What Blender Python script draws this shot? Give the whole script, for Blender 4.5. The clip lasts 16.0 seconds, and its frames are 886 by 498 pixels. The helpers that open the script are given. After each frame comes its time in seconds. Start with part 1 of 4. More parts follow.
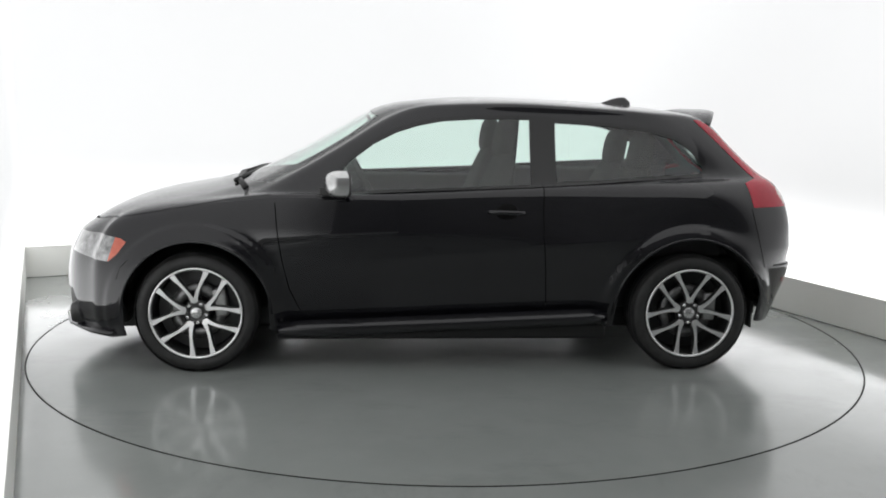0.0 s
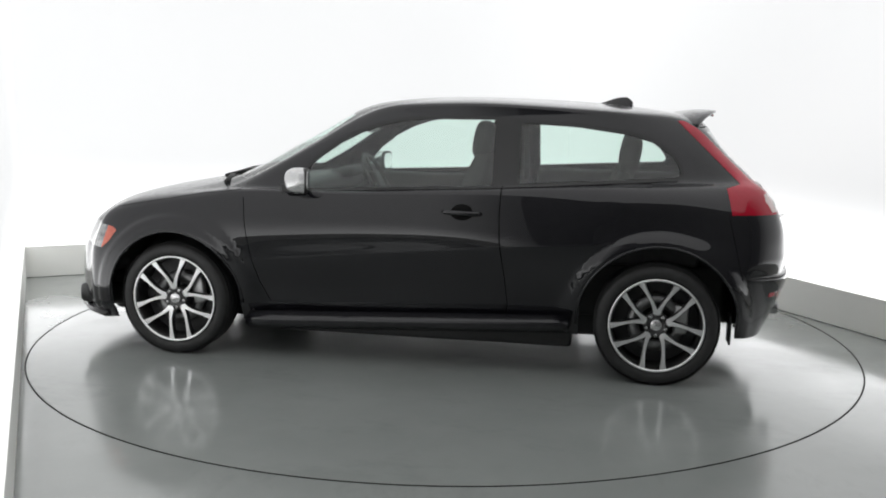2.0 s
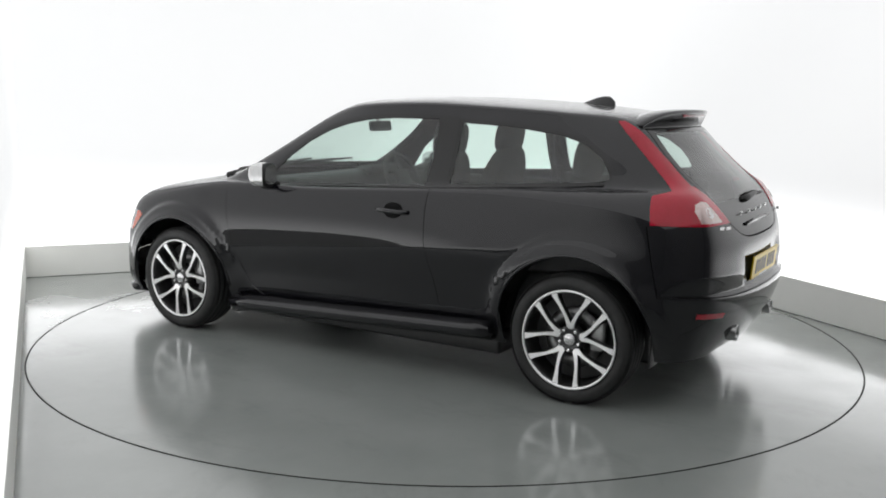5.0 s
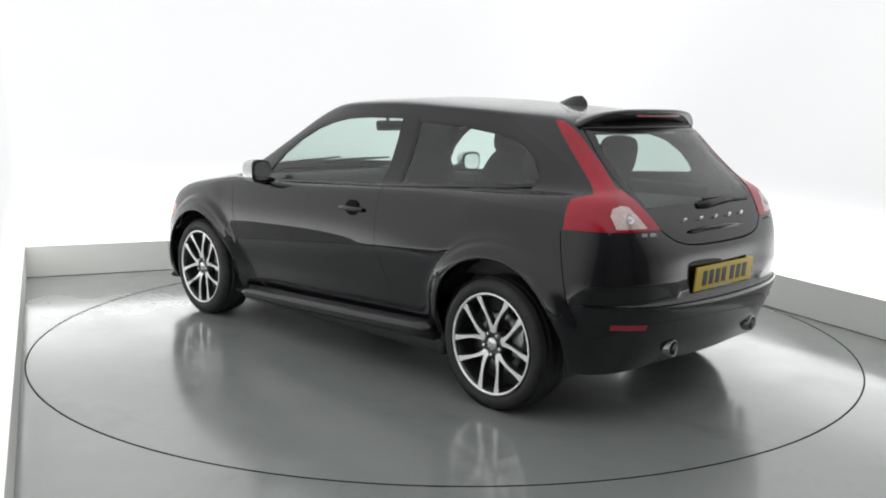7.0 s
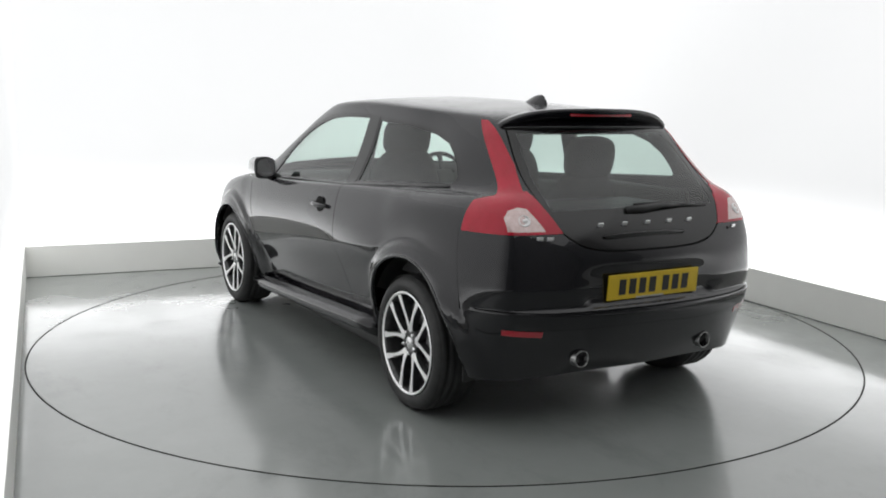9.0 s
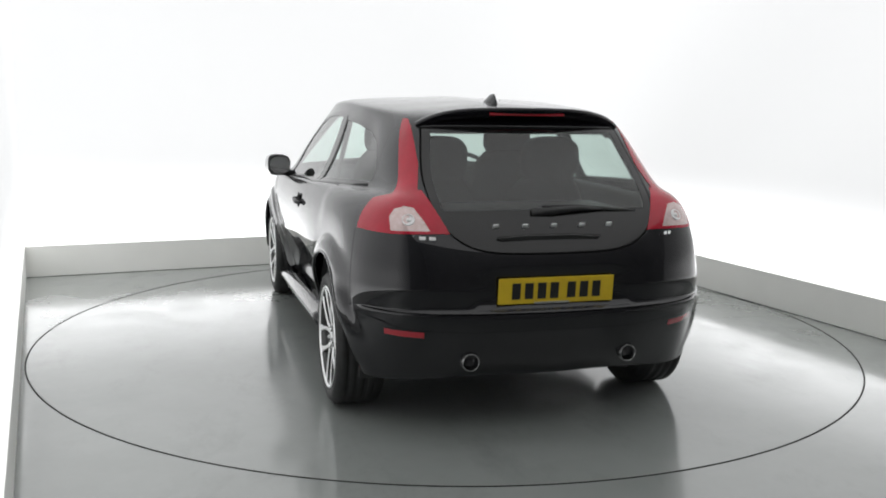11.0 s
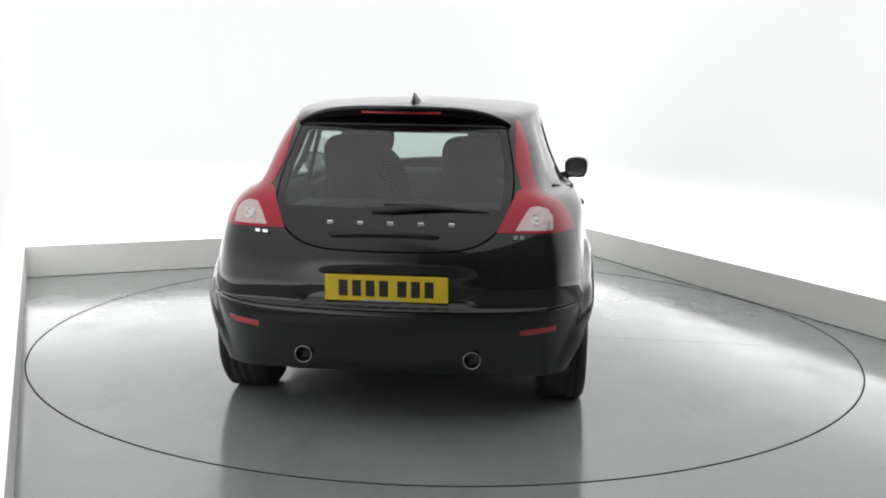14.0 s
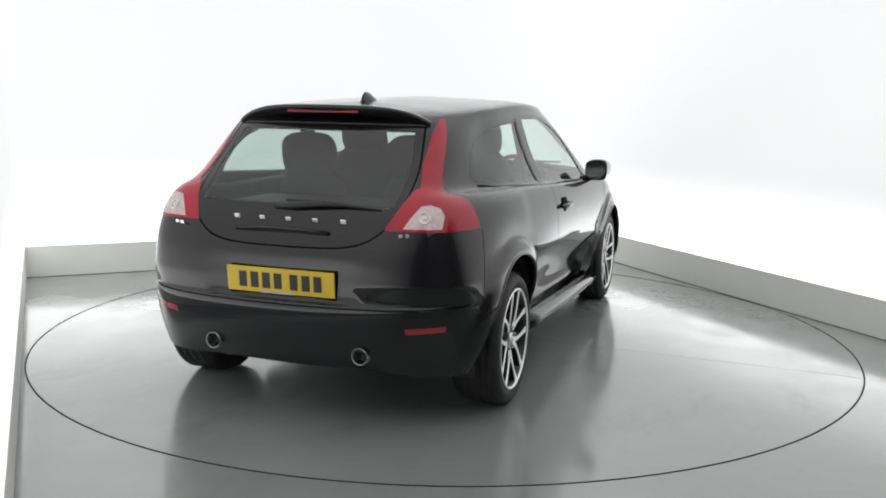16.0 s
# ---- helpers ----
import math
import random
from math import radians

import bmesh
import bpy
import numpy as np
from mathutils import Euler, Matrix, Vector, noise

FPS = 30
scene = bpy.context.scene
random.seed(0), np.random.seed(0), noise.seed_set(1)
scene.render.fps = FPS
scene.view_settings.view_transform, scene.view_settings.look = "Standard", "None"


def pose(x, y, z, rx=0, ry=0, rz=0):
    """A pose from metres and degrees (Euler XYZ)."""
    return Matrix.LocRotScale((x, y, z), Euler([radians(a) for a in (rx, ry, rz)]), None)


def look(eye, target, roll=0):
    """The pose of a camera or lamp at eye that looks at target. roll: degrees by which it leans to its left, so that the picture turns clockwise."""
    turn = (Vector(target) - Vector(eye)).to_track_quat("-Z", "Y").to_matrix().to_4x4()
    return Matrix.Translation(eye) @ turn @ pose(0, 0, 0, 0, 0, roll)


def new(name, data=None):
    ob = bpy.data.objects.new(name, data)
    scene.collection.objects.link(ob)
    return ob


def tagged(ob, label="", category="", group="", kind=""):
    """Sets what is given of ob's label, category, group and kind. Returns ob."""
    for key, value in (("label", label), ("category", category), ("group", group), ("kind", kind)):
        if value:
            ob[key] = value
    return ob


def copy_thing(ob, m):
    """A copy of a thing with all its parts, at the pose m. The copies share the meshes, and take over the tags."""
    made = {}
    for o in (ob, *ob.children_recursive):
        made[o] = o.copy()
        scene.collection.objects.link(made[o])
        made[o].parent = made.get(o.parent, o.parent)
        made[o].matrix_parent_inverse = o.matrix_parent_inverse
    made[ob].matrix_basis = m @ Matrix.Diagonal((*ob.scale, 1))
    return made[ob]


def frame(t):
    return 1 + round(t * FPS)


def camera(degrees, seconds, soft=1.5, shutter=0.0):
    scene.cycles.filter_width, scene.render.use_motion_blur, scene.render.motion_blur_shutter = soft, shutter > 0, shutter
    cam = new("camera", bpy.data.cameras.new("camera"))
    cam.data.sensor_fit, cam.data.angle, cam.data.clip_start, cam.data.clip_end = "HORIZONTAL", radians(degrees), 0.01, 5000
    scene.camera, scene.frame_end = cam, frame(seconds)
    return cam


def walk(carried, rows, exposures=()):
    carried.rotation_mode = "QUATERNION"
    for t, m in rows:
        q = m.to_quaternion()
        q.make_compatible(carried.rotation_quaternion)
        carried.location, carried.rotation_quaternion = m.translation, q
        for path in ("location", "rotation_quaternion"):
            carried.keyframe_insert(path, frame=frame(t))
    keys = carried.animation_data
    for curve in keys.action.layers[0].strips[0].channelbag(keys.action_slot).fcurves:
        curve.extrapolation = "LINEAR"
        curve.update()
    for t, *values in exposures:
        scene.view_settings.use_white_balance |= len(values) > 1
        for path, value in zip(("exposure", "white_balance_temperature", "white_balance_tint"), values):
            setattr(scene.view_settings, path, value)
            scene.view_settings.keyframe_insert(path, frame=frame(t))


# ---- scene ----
from mathutils.bvhtree import BVHTree

# Metres. The turntable's centre is the origin; the camera stands in a corner of the booth.
cam = camera(51.47, 16.0, soft=1.9)
EYE = Vector((0.0, -5.7316, 1.4330))
AIM = EYE + Vector((-0.00356, 0.98738, -0.15831))
walk(cam, [(0.0, look(EYE, AIM, 0.925)), (16.0, look(EYE, AIM, 0.925))], exposures=[(0.0, 0.0), (16.0, 0.0)])

# ---- light ----
WALL_GLOW = 0.72
# glow added to the unseen ceilings, tuned to brighten floor and car
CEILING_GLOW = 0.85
FRONT_GLOW = 0.85
world = bpy.data.worlds.new("world")
scene.world = world
world.use_nodes = True
world.node_tree.nodes["Background"].inputs[0].default_value = (0.9, 0.95, 1.0, 1)
world.node_tree.nodes["Background"].inputs[1].default_value = 0.05

# the booth: yaw of its walls, and their distances from the turntable's centre
BOOTH = 23.9
HALF_W, BACK, FRONT, TALL = 2.49, 2.66, -6.1, 3.4
LIT = -4.2  # the lit cloth ends here, towards the camera
TABLE_R = 2.447

# ---- materials ----
def material(name):
    m = bpy.data.materials.new(name)
    m.use_nodes = True
    nt = m.node_tree
    return m, nt, nt.nodes["Principled BSDF"]


def node(nt, kind, **values):
    n = nt.nodes.new(kind)
    for key, value in values.items():
        n.inputs[key.replace("_", " ")].default_value = value
    return n


def noise_ramp(nt, scale, low, high, detail=4.0, rough=0.6, ends=(0.3, 0.7), stretch=None):
    """A noise in object space turned into colours or greys between low and high."""
    co = nt.nodes.new("ShaderNodeTexCoord")
    src = co.outputs["Object"]
    if stretch:
        mp = nt.nodes.new("ShaderNodeMapping")
        mp.inputs["Scale"].default_value = stretch
        nt.links.new(src, mp.inputs["Vector"])
        src = mp.outputs["Vector"]
    nz = node(nt, "ShaderNodeTexNoise", Scale=scale, Detail=detail, Roughness=rough)
    nt.links.new(src, nz.inputs["Vector"])
    ramp = nt.nodes.new("ShaderNodeValToRGB")
    ramp.color_ramp.elements[0].position, ramp.color_ramp.elements[1].position = ends
    ramp.color_ramp.elements[0].color = (*low, 1) if isinstance(low, tuple) else (low, low, low, 1)
    ramp.color_ramp.elements[1].color = (*high, 1) if isinstance(high, tuple) else (high, high, high, 1)
    nt.links.new(nz.outputs["Fac"], ramp.inputs["Fac"])
    return ramp.outputs["Color"]


def bump(nt, bsdf, scale, strength, distance=0.002, detail=5.0):
    co = nt.nodes.new("ShaderNodeTexCoord")
    nz = node(nt, "ShaderNodeTexNoise", Scale=scale, Detail=detail)
    nt.links.new(co.outputs["Object"], nz.inputs["Vector"])
    b = node(nt, "ShaderNodeBump", Strength=strength, Distance=distance)
    nt.links.new(nz.outputs["Fac"], b.inputs["Height"])
    nt.links.new(b.outputs["Normal"], bsdf.inputs["Normal"])


def simple(name, low, high, scale, rough, metal=0.0, coat=0.0, rough_span=0.0, bumps=None, spec=0.5):
    m, nt, b = material(name)
    nt.links.new(noise_ramp(nt, scale, low, high), b.inputs["Base Color"])
    b.inputs["Roughness"].default_value = rough
    if rough_span:
        nt.links.new(noise_ramp(nt, scale * 0.37, rough - rough_span, rough + rough_span), b.inputs["Roughness"])
    b.inputs["Metallic"].default_value = metal
    b.inputs["Specular IOR Level"].default_value = spec
    b.inputs["Coat Weight"].default_value = coat
    b.inputs["Coat Roughness"].default_value = 0.03
    if bumps:
        bump(nt, b, *bumps)
    return m


def glowing(name, colour, strength, scale, low, foot=1.0):
    """A lit sheet: its emission is even, or graded to foot times at its lower hem, standing for lamps that are not
    modelled.
    """
    m, nt, b = material(name)
    b.inputs["Base Color"].default_value = (0.4, 0.4, 0.4, 1)
    b.inputs["Roughness"].default_value = 0.8
    tint = tuple(c * low for c in colour)
    nt.links.new(noise_ramp(nt, scale, tint, colour, detail=1.0), b.inputs["Emission Color"])
    b.inputs["Emission Strength"].default_value = strength
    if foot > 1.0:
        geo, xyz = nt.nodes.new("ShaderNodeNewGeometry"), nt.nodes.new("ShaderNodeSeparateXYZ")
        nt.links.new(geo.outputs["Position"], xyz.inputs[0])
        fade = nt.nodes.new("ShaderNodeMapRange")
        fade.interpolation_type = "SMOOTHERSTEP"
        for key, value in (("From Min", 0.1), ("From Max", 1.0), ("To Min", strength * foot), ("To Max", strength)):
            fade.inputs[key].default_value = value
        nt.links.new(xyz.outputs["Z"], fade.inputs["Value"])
        # the emission is also faded towards the camera, to soften its reflections
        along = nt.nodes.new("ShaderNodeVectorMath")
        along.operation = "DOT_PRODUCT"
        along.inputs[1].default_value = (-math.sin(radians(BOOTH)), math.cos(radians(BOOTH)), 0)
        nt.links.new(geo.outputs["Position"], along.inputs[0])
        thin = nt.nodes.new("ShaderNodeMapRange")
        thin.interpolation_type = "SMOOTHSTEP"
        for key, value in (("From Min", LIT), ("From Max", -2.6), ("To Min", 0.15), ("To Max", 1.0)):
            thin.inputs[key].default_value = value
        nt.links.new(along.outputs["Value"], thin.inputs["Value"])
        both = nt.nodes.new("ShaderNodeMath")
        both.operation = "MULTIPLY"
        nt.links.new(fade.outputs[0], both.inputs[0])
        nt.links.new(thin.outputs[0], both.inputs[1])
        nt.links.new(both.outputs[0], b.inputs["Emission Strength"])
    return m


def glass(name, tint, rough=0.0, gloss=1.0):
    """Thin tinted sheet: straight through, with a mirror's sheen at a slant."""
    m, nt, b = material(name)
    nt.nodes.remove(b)
    out = nt.nodes["Material Output"]
    clear, gl = nt.nodes.new("ShaderNodeBsdfTransparent"), nt.nodes.new("ShaderNodeBsdfGlossy")
    clear.inputs["Color"].default_value = (*tint, 1)
    gl.inputs["Color"].default_value = (gloss, gloss, gloss, 1)
    gl.inputs["Roughness"].default_value = rough
    lw, mix = node(nt, "ShaderNodeLayerWeight", Blend=0.5), nt.nodes.new("ShaderNodeMixShader")
    steep, sheen = nt.nodes.new("ShaderNodeMath"), nt.nodes.new("ShaderNodeMath")
    steep.operation, sheen.operation = "POWER", "MULTIPLY_ADD"
    steep.inputs[1].default_value = 5.0
    sheen.inputs[1].default_value, sheen.inputs[2].default_value = 0.93, 0.065
    nt.links.new(lw.outputs["Facing"], steep.inputs[0])
    nt.links.new(steep.outputs[0], sheen.inputs[0])
    nt.links.new(sheen.outputs[0], mix.inputs["Fac"])
    nt.links.new(clear.outputs["BSDF"], mix.inputs[1])
    nt.links.new(gl.outputs["BSDF"], mix.inputs[2])
    nt.links.new(mix.outputs["Shader"], out.inputs["Surface"])
    return m


# black paint under clear coat, beaded with fine water drops that lie thickest on upward faces
PAINT, nt, b = material("black_paint")
nt.links.new(noise_ramp(nt, 3.0, (0.0040, 0.0040, 0.0055), (0.0058, 0.0057, 0.0078)), b.inputs["Base Color"])
b.inputs["Roughness"].default_value = 0.5
b.inputs["Specular IOR Level"].default_value = 0.05
b.inputs["Coat Weight"].default_value = 1.0
b.inputs["Coat IOR"].default_value = 1.52
nt.links.new(noise_ramp(nt, 9.0, 0.008, 0.035, detail=6), b.inputs["Coat Roughness"])
co = nt.nodes.new("ShaderNodeTexCoord")
drops = node(nt, "ShaderNodeTexVoronoi", Scale=85.0)
nt.links.new(co.outputs["Object"], drops.inputs["Vector"])
bead = nt.nodes.new("ShaderNodeValToRGB")
bead.color_ramp.elements[0].position, bead.color_ramp.elements[1].position = 0.05, 0.42
bead.color_ramp.elements[0].color, bead.color_ramp.elements[1].color = (1, 1, 1, 1), (0, 0, 0, 1)
nt.links.new(drops.outputs["Distance"], bead.inputs["Fac"])
split = nt.nodes.new("ShaderNodeSeparateXYZ")
nt.links.new(co.outputs["Normal"], split.inputs[0])
lie = nt.nodes.new("ShaderNodeMapRange")
lie.inputs["From Min"].default_value, lie.inputs["From Max"].default_value = 0.35, 0.95
lie.inputs["To Min"].default_value, lie.inputs["To Max"].default_value = 0.0, 0.30
nt.links.new(split.outputs["Z"], lie.inputs["Value"])
wet = node(nt, "ShaderNodeBump", Distance=0.003)
nt.links.new(lie.outputs[0], wet.inputs["Strength"])
nt.links.new(bead.outputs["Color"], wet.inputs["Height"])
nt.links.new(wet.outputs["Normal"], b.inputs["Coat Normal"])
GAP = simple("dark_gap", 0.002, 0.004, 20, 0.8, spec=0.2)
TRIM = simple("black_plastic", 0.009, 0.016, 60, 0.45, bumps=(400, 0.15))
SHINY = simple("gloss_black_plastic", 0.005, 0.008, 10, 0.12)
RUBBER = simple("tyre_rubber", 0.010, 0.020, 25, 0.65, bumps=(200, 0.2), rough_span=0.08)
ALLOY = simple("machined_alloy", 0.80, 0.90, 30, 0.40, metal=1.0, rough_span=0.06)
ALLOY_DARK = simple("grey_alloy_paint", 0.05, 0.08, 30, 0.30, metal=0.7)
IRON = simple("brake_iron", 0.16, 0.30, 40, 0.38, metal=0.9)
SILVER = simple("silver_paint", 0.55, 0.64, 40, 0.22, metal=0.85, coat=0.6)
LENS_RING = simple("lamp_reflector", 0.50, 0.65, 30, 0.32, metal=0.7, coat=1.0)
# a darker chrome for the tailpipes
PIPE = simple("dark_chrome", 0.22, 0.42, 30, 0.22, metal=1.0)
CHROME = simple("chrome", 0.72, 0.80, 30, 0.08, metal=1.0)
RED = simple("red_lens", (0.29, 0.001, 0.013), (0.43, 0.003, 0.024), 5, 0.12, coat=0.6, spec=0.2)
RED_DARK = simple("dark_red_lens", (0.30, 0.005, 0.014), (0.42, 0.010, 0.022), 6, 0.15, coat=1.0)
LENS = simple("clear_lens", (0.46, 0.34, 0.33), (0.62, 0.50, 0.48), 60, 0.12, metal=0.35, coat=1.0)
HEADLENS = simple("headlight_reflector", 0.08, 0.45, 22, 0.10, metal=0.6, coat=1.0)
AMBER = simple("amber_lens", (0.46, 0.075, 0.04), (0.60, 0.13, 0.07), 20, 0.15, coat=1.0)
PLATE = simple("yellow_plate", (0.58, 0.40, 0.015), (0.66, 0.47, 0.02), 15, 0.35)
INK = simple("black_ink", 0.006, 0.012, 30, 0.4)
CLOTH = simple("dark_seat_cloth", 0.020, 0.036, 25, 0.9, spec=0.15)
CABIN = simple("cabin_plastic", 0.014, 0.024, 20, 0.6)
LINING = simple("pale_headlining", 0.36, 0.44, 40, 0.9, spec=0.1)
SILVER_TRIM = simple("satin_silver_plastic", 0.35, 0.45, 60, 0.35, metal=0.6)
PANE = glass("side_glass", (0.83, 0.93, 0.89))
PANE_DARK = glass("rear_glass", (0.62, 0.70, 0.67))
MIRROR = simple("mirror_glass", 0.82, 0.86, 5, 0.02, metal=1.0)

# floor: grey resin paint, polished, with wipe marks and faint grime
FLOOR, nt, b = material("polished_grey_floor")
base = noise_ramp(nt, 0.8, (0.222, 0.238, 0.227), (0.270, 0.286, 0.275), detail=7, rough=0.65)
smear = noise_ramp(nt, 2.2, 0.86, 1.0, detail=8, rough=0.7, ends=(0.32, 0.47), stretch=(1.0, 0.45, 1.0))
tone = nt.nodes.new("ShaderNodeMix")
tone.data_type, tone.blend_type = "RGBA", "MULTIPLY"
tone.inputs["Factor"].default_value = 1.0
nt.links.new(base, tone.inputs["A"])
nt.links.new(smear, tone.inputs["B"])
nt.links.new(tone.outputs["Result"], b.inputs["Base Color"])
nt.links.new(noise_ramp(nt, 2.6, 0.10, 0.26, detail=9, rough=0.72, ends=(0.38, 0.60)), b.inputs["Roughness"])
b.inputs["Specular IOR Level"].default_value = 0.85
b.inputs["Coat Weight"].default_value = 0.45
nt.links.new(noise_ramp(nt, 7.0, 0.05, 0.14, detail=8, rough=0.7), b.inputs["Coat Roughness"])
bump(nt, b, 5.0, 0.06, 0.008)
PLINTH = simple("grey_plinth_paint", (0.83, 0.83, 0.795), (0.89, 0.89, 0.855), 1.3, 0.55, rough_span=0.06, bumps=(60, 0.08))
CEIL_GLOW = glowing("added_ceiling_glow", (0.985, 0.992, 1.0), CEILING_GLOW, 0.35, 0.96)
# unseen, glows only to put highlights on the paint
FRONT_CEIL = glowing("added_front_ceiling_glow", (0.985, 0.992, 1.0), FRONT_GLOW, 0.35, 0.94)
UNSEEN_GREY = simple("unseen_wall_grey", 0.20, 0.25, 3.0, 0.9)
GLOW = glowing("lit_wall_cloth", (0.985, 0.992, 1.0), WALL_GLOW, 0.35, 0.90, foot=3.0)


# ---- building helpers ----
def mesh_object(name, bm, mat, smooth=True):
    me = bpy.data.meshes.new(name)
    lay = bm.verts.layers.float_vector.get("n")
    bm.normal_update()
    normals = None
    if lay:
        bm.verts.index_update()
        normals = [tuple(Vector(v[lay]).normalized()) if Vector(v[lay]).length > 0.1 else tuple(v.normal) for v in bm.verts]
    bm.to_mesh(me)
    bm.free()
    for m in (mat if isinstance(mat, (list, tuple)) else [mat]):
        me.materials.append(m)
    me.shade_smooth() if smooth else me.shade_flat()
    if normals:
        me.normals_split_custom_set_from_vertices(normals)
    return new(name, me)


def part(name, bm, mat, parent, label="", smooth=True):
    ob = mesh_object(name, bm, mat, smooth)
    ob.parent = parent
    return tagged(ob, label) if label else ob


def box(bm, size, m=None, bevel=0.0, seg=2):
    """Adds a box of that size, bevelled, at the pose m."""
    made = bmesh.ops.create_cube(bm, size=1.0)["verts"]
    bmesh.ops.scale(bm, vec=size, verts=made)
    if bevel:
        edges = list({e for v in made for e in v.link_edges})
        made = list({v for f in bmesh.ops.bevel(bm, geom=edges, offset=bevel, segments=seg, affect="EDGES", profile=0.5)["faces"] for v in f.verts} | {v for v in made if v.is_valid})
    if m:
        bmesh.ops.transform(bm, matrix=m, verts=made)
    return made


def lathe(bm, profile, seg=48, axis="Y", m=None, close=False):
    """Spins (radius, offset) pairs about the axis."""
    rings = []
    for r, o in profile:
        ring = []
        for k in range(seg):
            a = 2 * math.pi * k / seg
            c, s = r * math.cos(a), r * math.sin(a)
            p = Vector((c, o, s)) if axis == "Y" else Vector((o, c, s)) if axis == "X" else Vector((c, s, o))
            ring.append(bm.verts.new(m @ p if m else p))
        rings.append(ring)
    pairs = list(zip(rings, rings[1:])) + ([(rings[-1], rings[0])] if close else [])
    for a, b in pairs:
        for k in range(seg):
            bm.faces.new((a[k], a[(k + 1) % seg], b[(k + 1) % seg], b[k]))
    return rings


def tube(bm, pts, radius, seg=10, caps=True):
    """A round bar along points; radius is a number or one for each point."""
    pts = [Vector(p) for p in pts]
    rad = radius if isinstance(radius, (list, tuple)) else [radius] * len(pts)
    rings, side = [], None
    for k, p in enumerate(pts):
        d = (pts[min(k + 1, len(pts) - 1)] - pts[max(k - 1, 0)]).normalized()
        side = (side - d * side.dot(d)).normalized() if side else d.orthogonal().normalized()
        up = d.cross(side)
        rings.append([bm.verts.new(p + rad[k] * (math.cos(a) * side + math.sin(a) * up)) for a in (2 * math.pi * j / seg for j in range(seg))])
    for a, b in zip(rings, rings[1:]):
        for j in range(seg):
            bm.faces.new((a[j], a[(j + 1) % seg], b[(j + 1) % seg], b[j]))
    if caps:
        bm.faces.new(rings[0][::-1])
        bm.faces.new(rings[-1])


def prism(bm, outline, depth, m=None, bevel=0.0):
    """An outline in x, y, given thickness from z = 0 to depth."""
    low = [bm.verts.new((x, y, 0)) for x, y in outline]
    f = bm.faces.new(low)
    bm.normal_update()
    if f.normal.z > 0:
        f.normal_flip()
    up = bmesh.ops.extrude_face_region(bm, geom=[f])["geom"]
    high = [v for v in up if isinstance(v, bmesh.types.BMVert)]
    bmesh.ops.translate(bm, vec=(0, 0, depth), verts=high)
    verts = low + high
    if bevel:
        edges = [e for e in {e for v in high for e in v.link_edges} if all(v in high for v in e.verts)]
        res = bmesh.ops.bevel(bm, geom=edges, offset=bevel, segments=2, affect="EDGES", profile=0.5)
        verts = list({v for v in verts if v.is_valid} | set(res["verts"]))
    bmesh.ops.recalc_face_normals(bm, faces=list({f for v in verts for f in v.link_faces}))
    if m:
        bmesh.ops.transform(bm, matrix=m, verts=verts)
    return verts


def blank():
    return bmesh.new()


def solid(name, size, at, mat, label, category, kind="structure", yaw=0.0, bevel=0.0):
    bm = blank()
    box(bm, size, bevel=bevel)
    ob = mesh_object(name, bm, mat, smooth=False)
    ob.matrix_basis = pose(0, 0, 0, 0, 0, yaw) @ pose(*at)
    return tagged(ob, label, category, kind=kind)


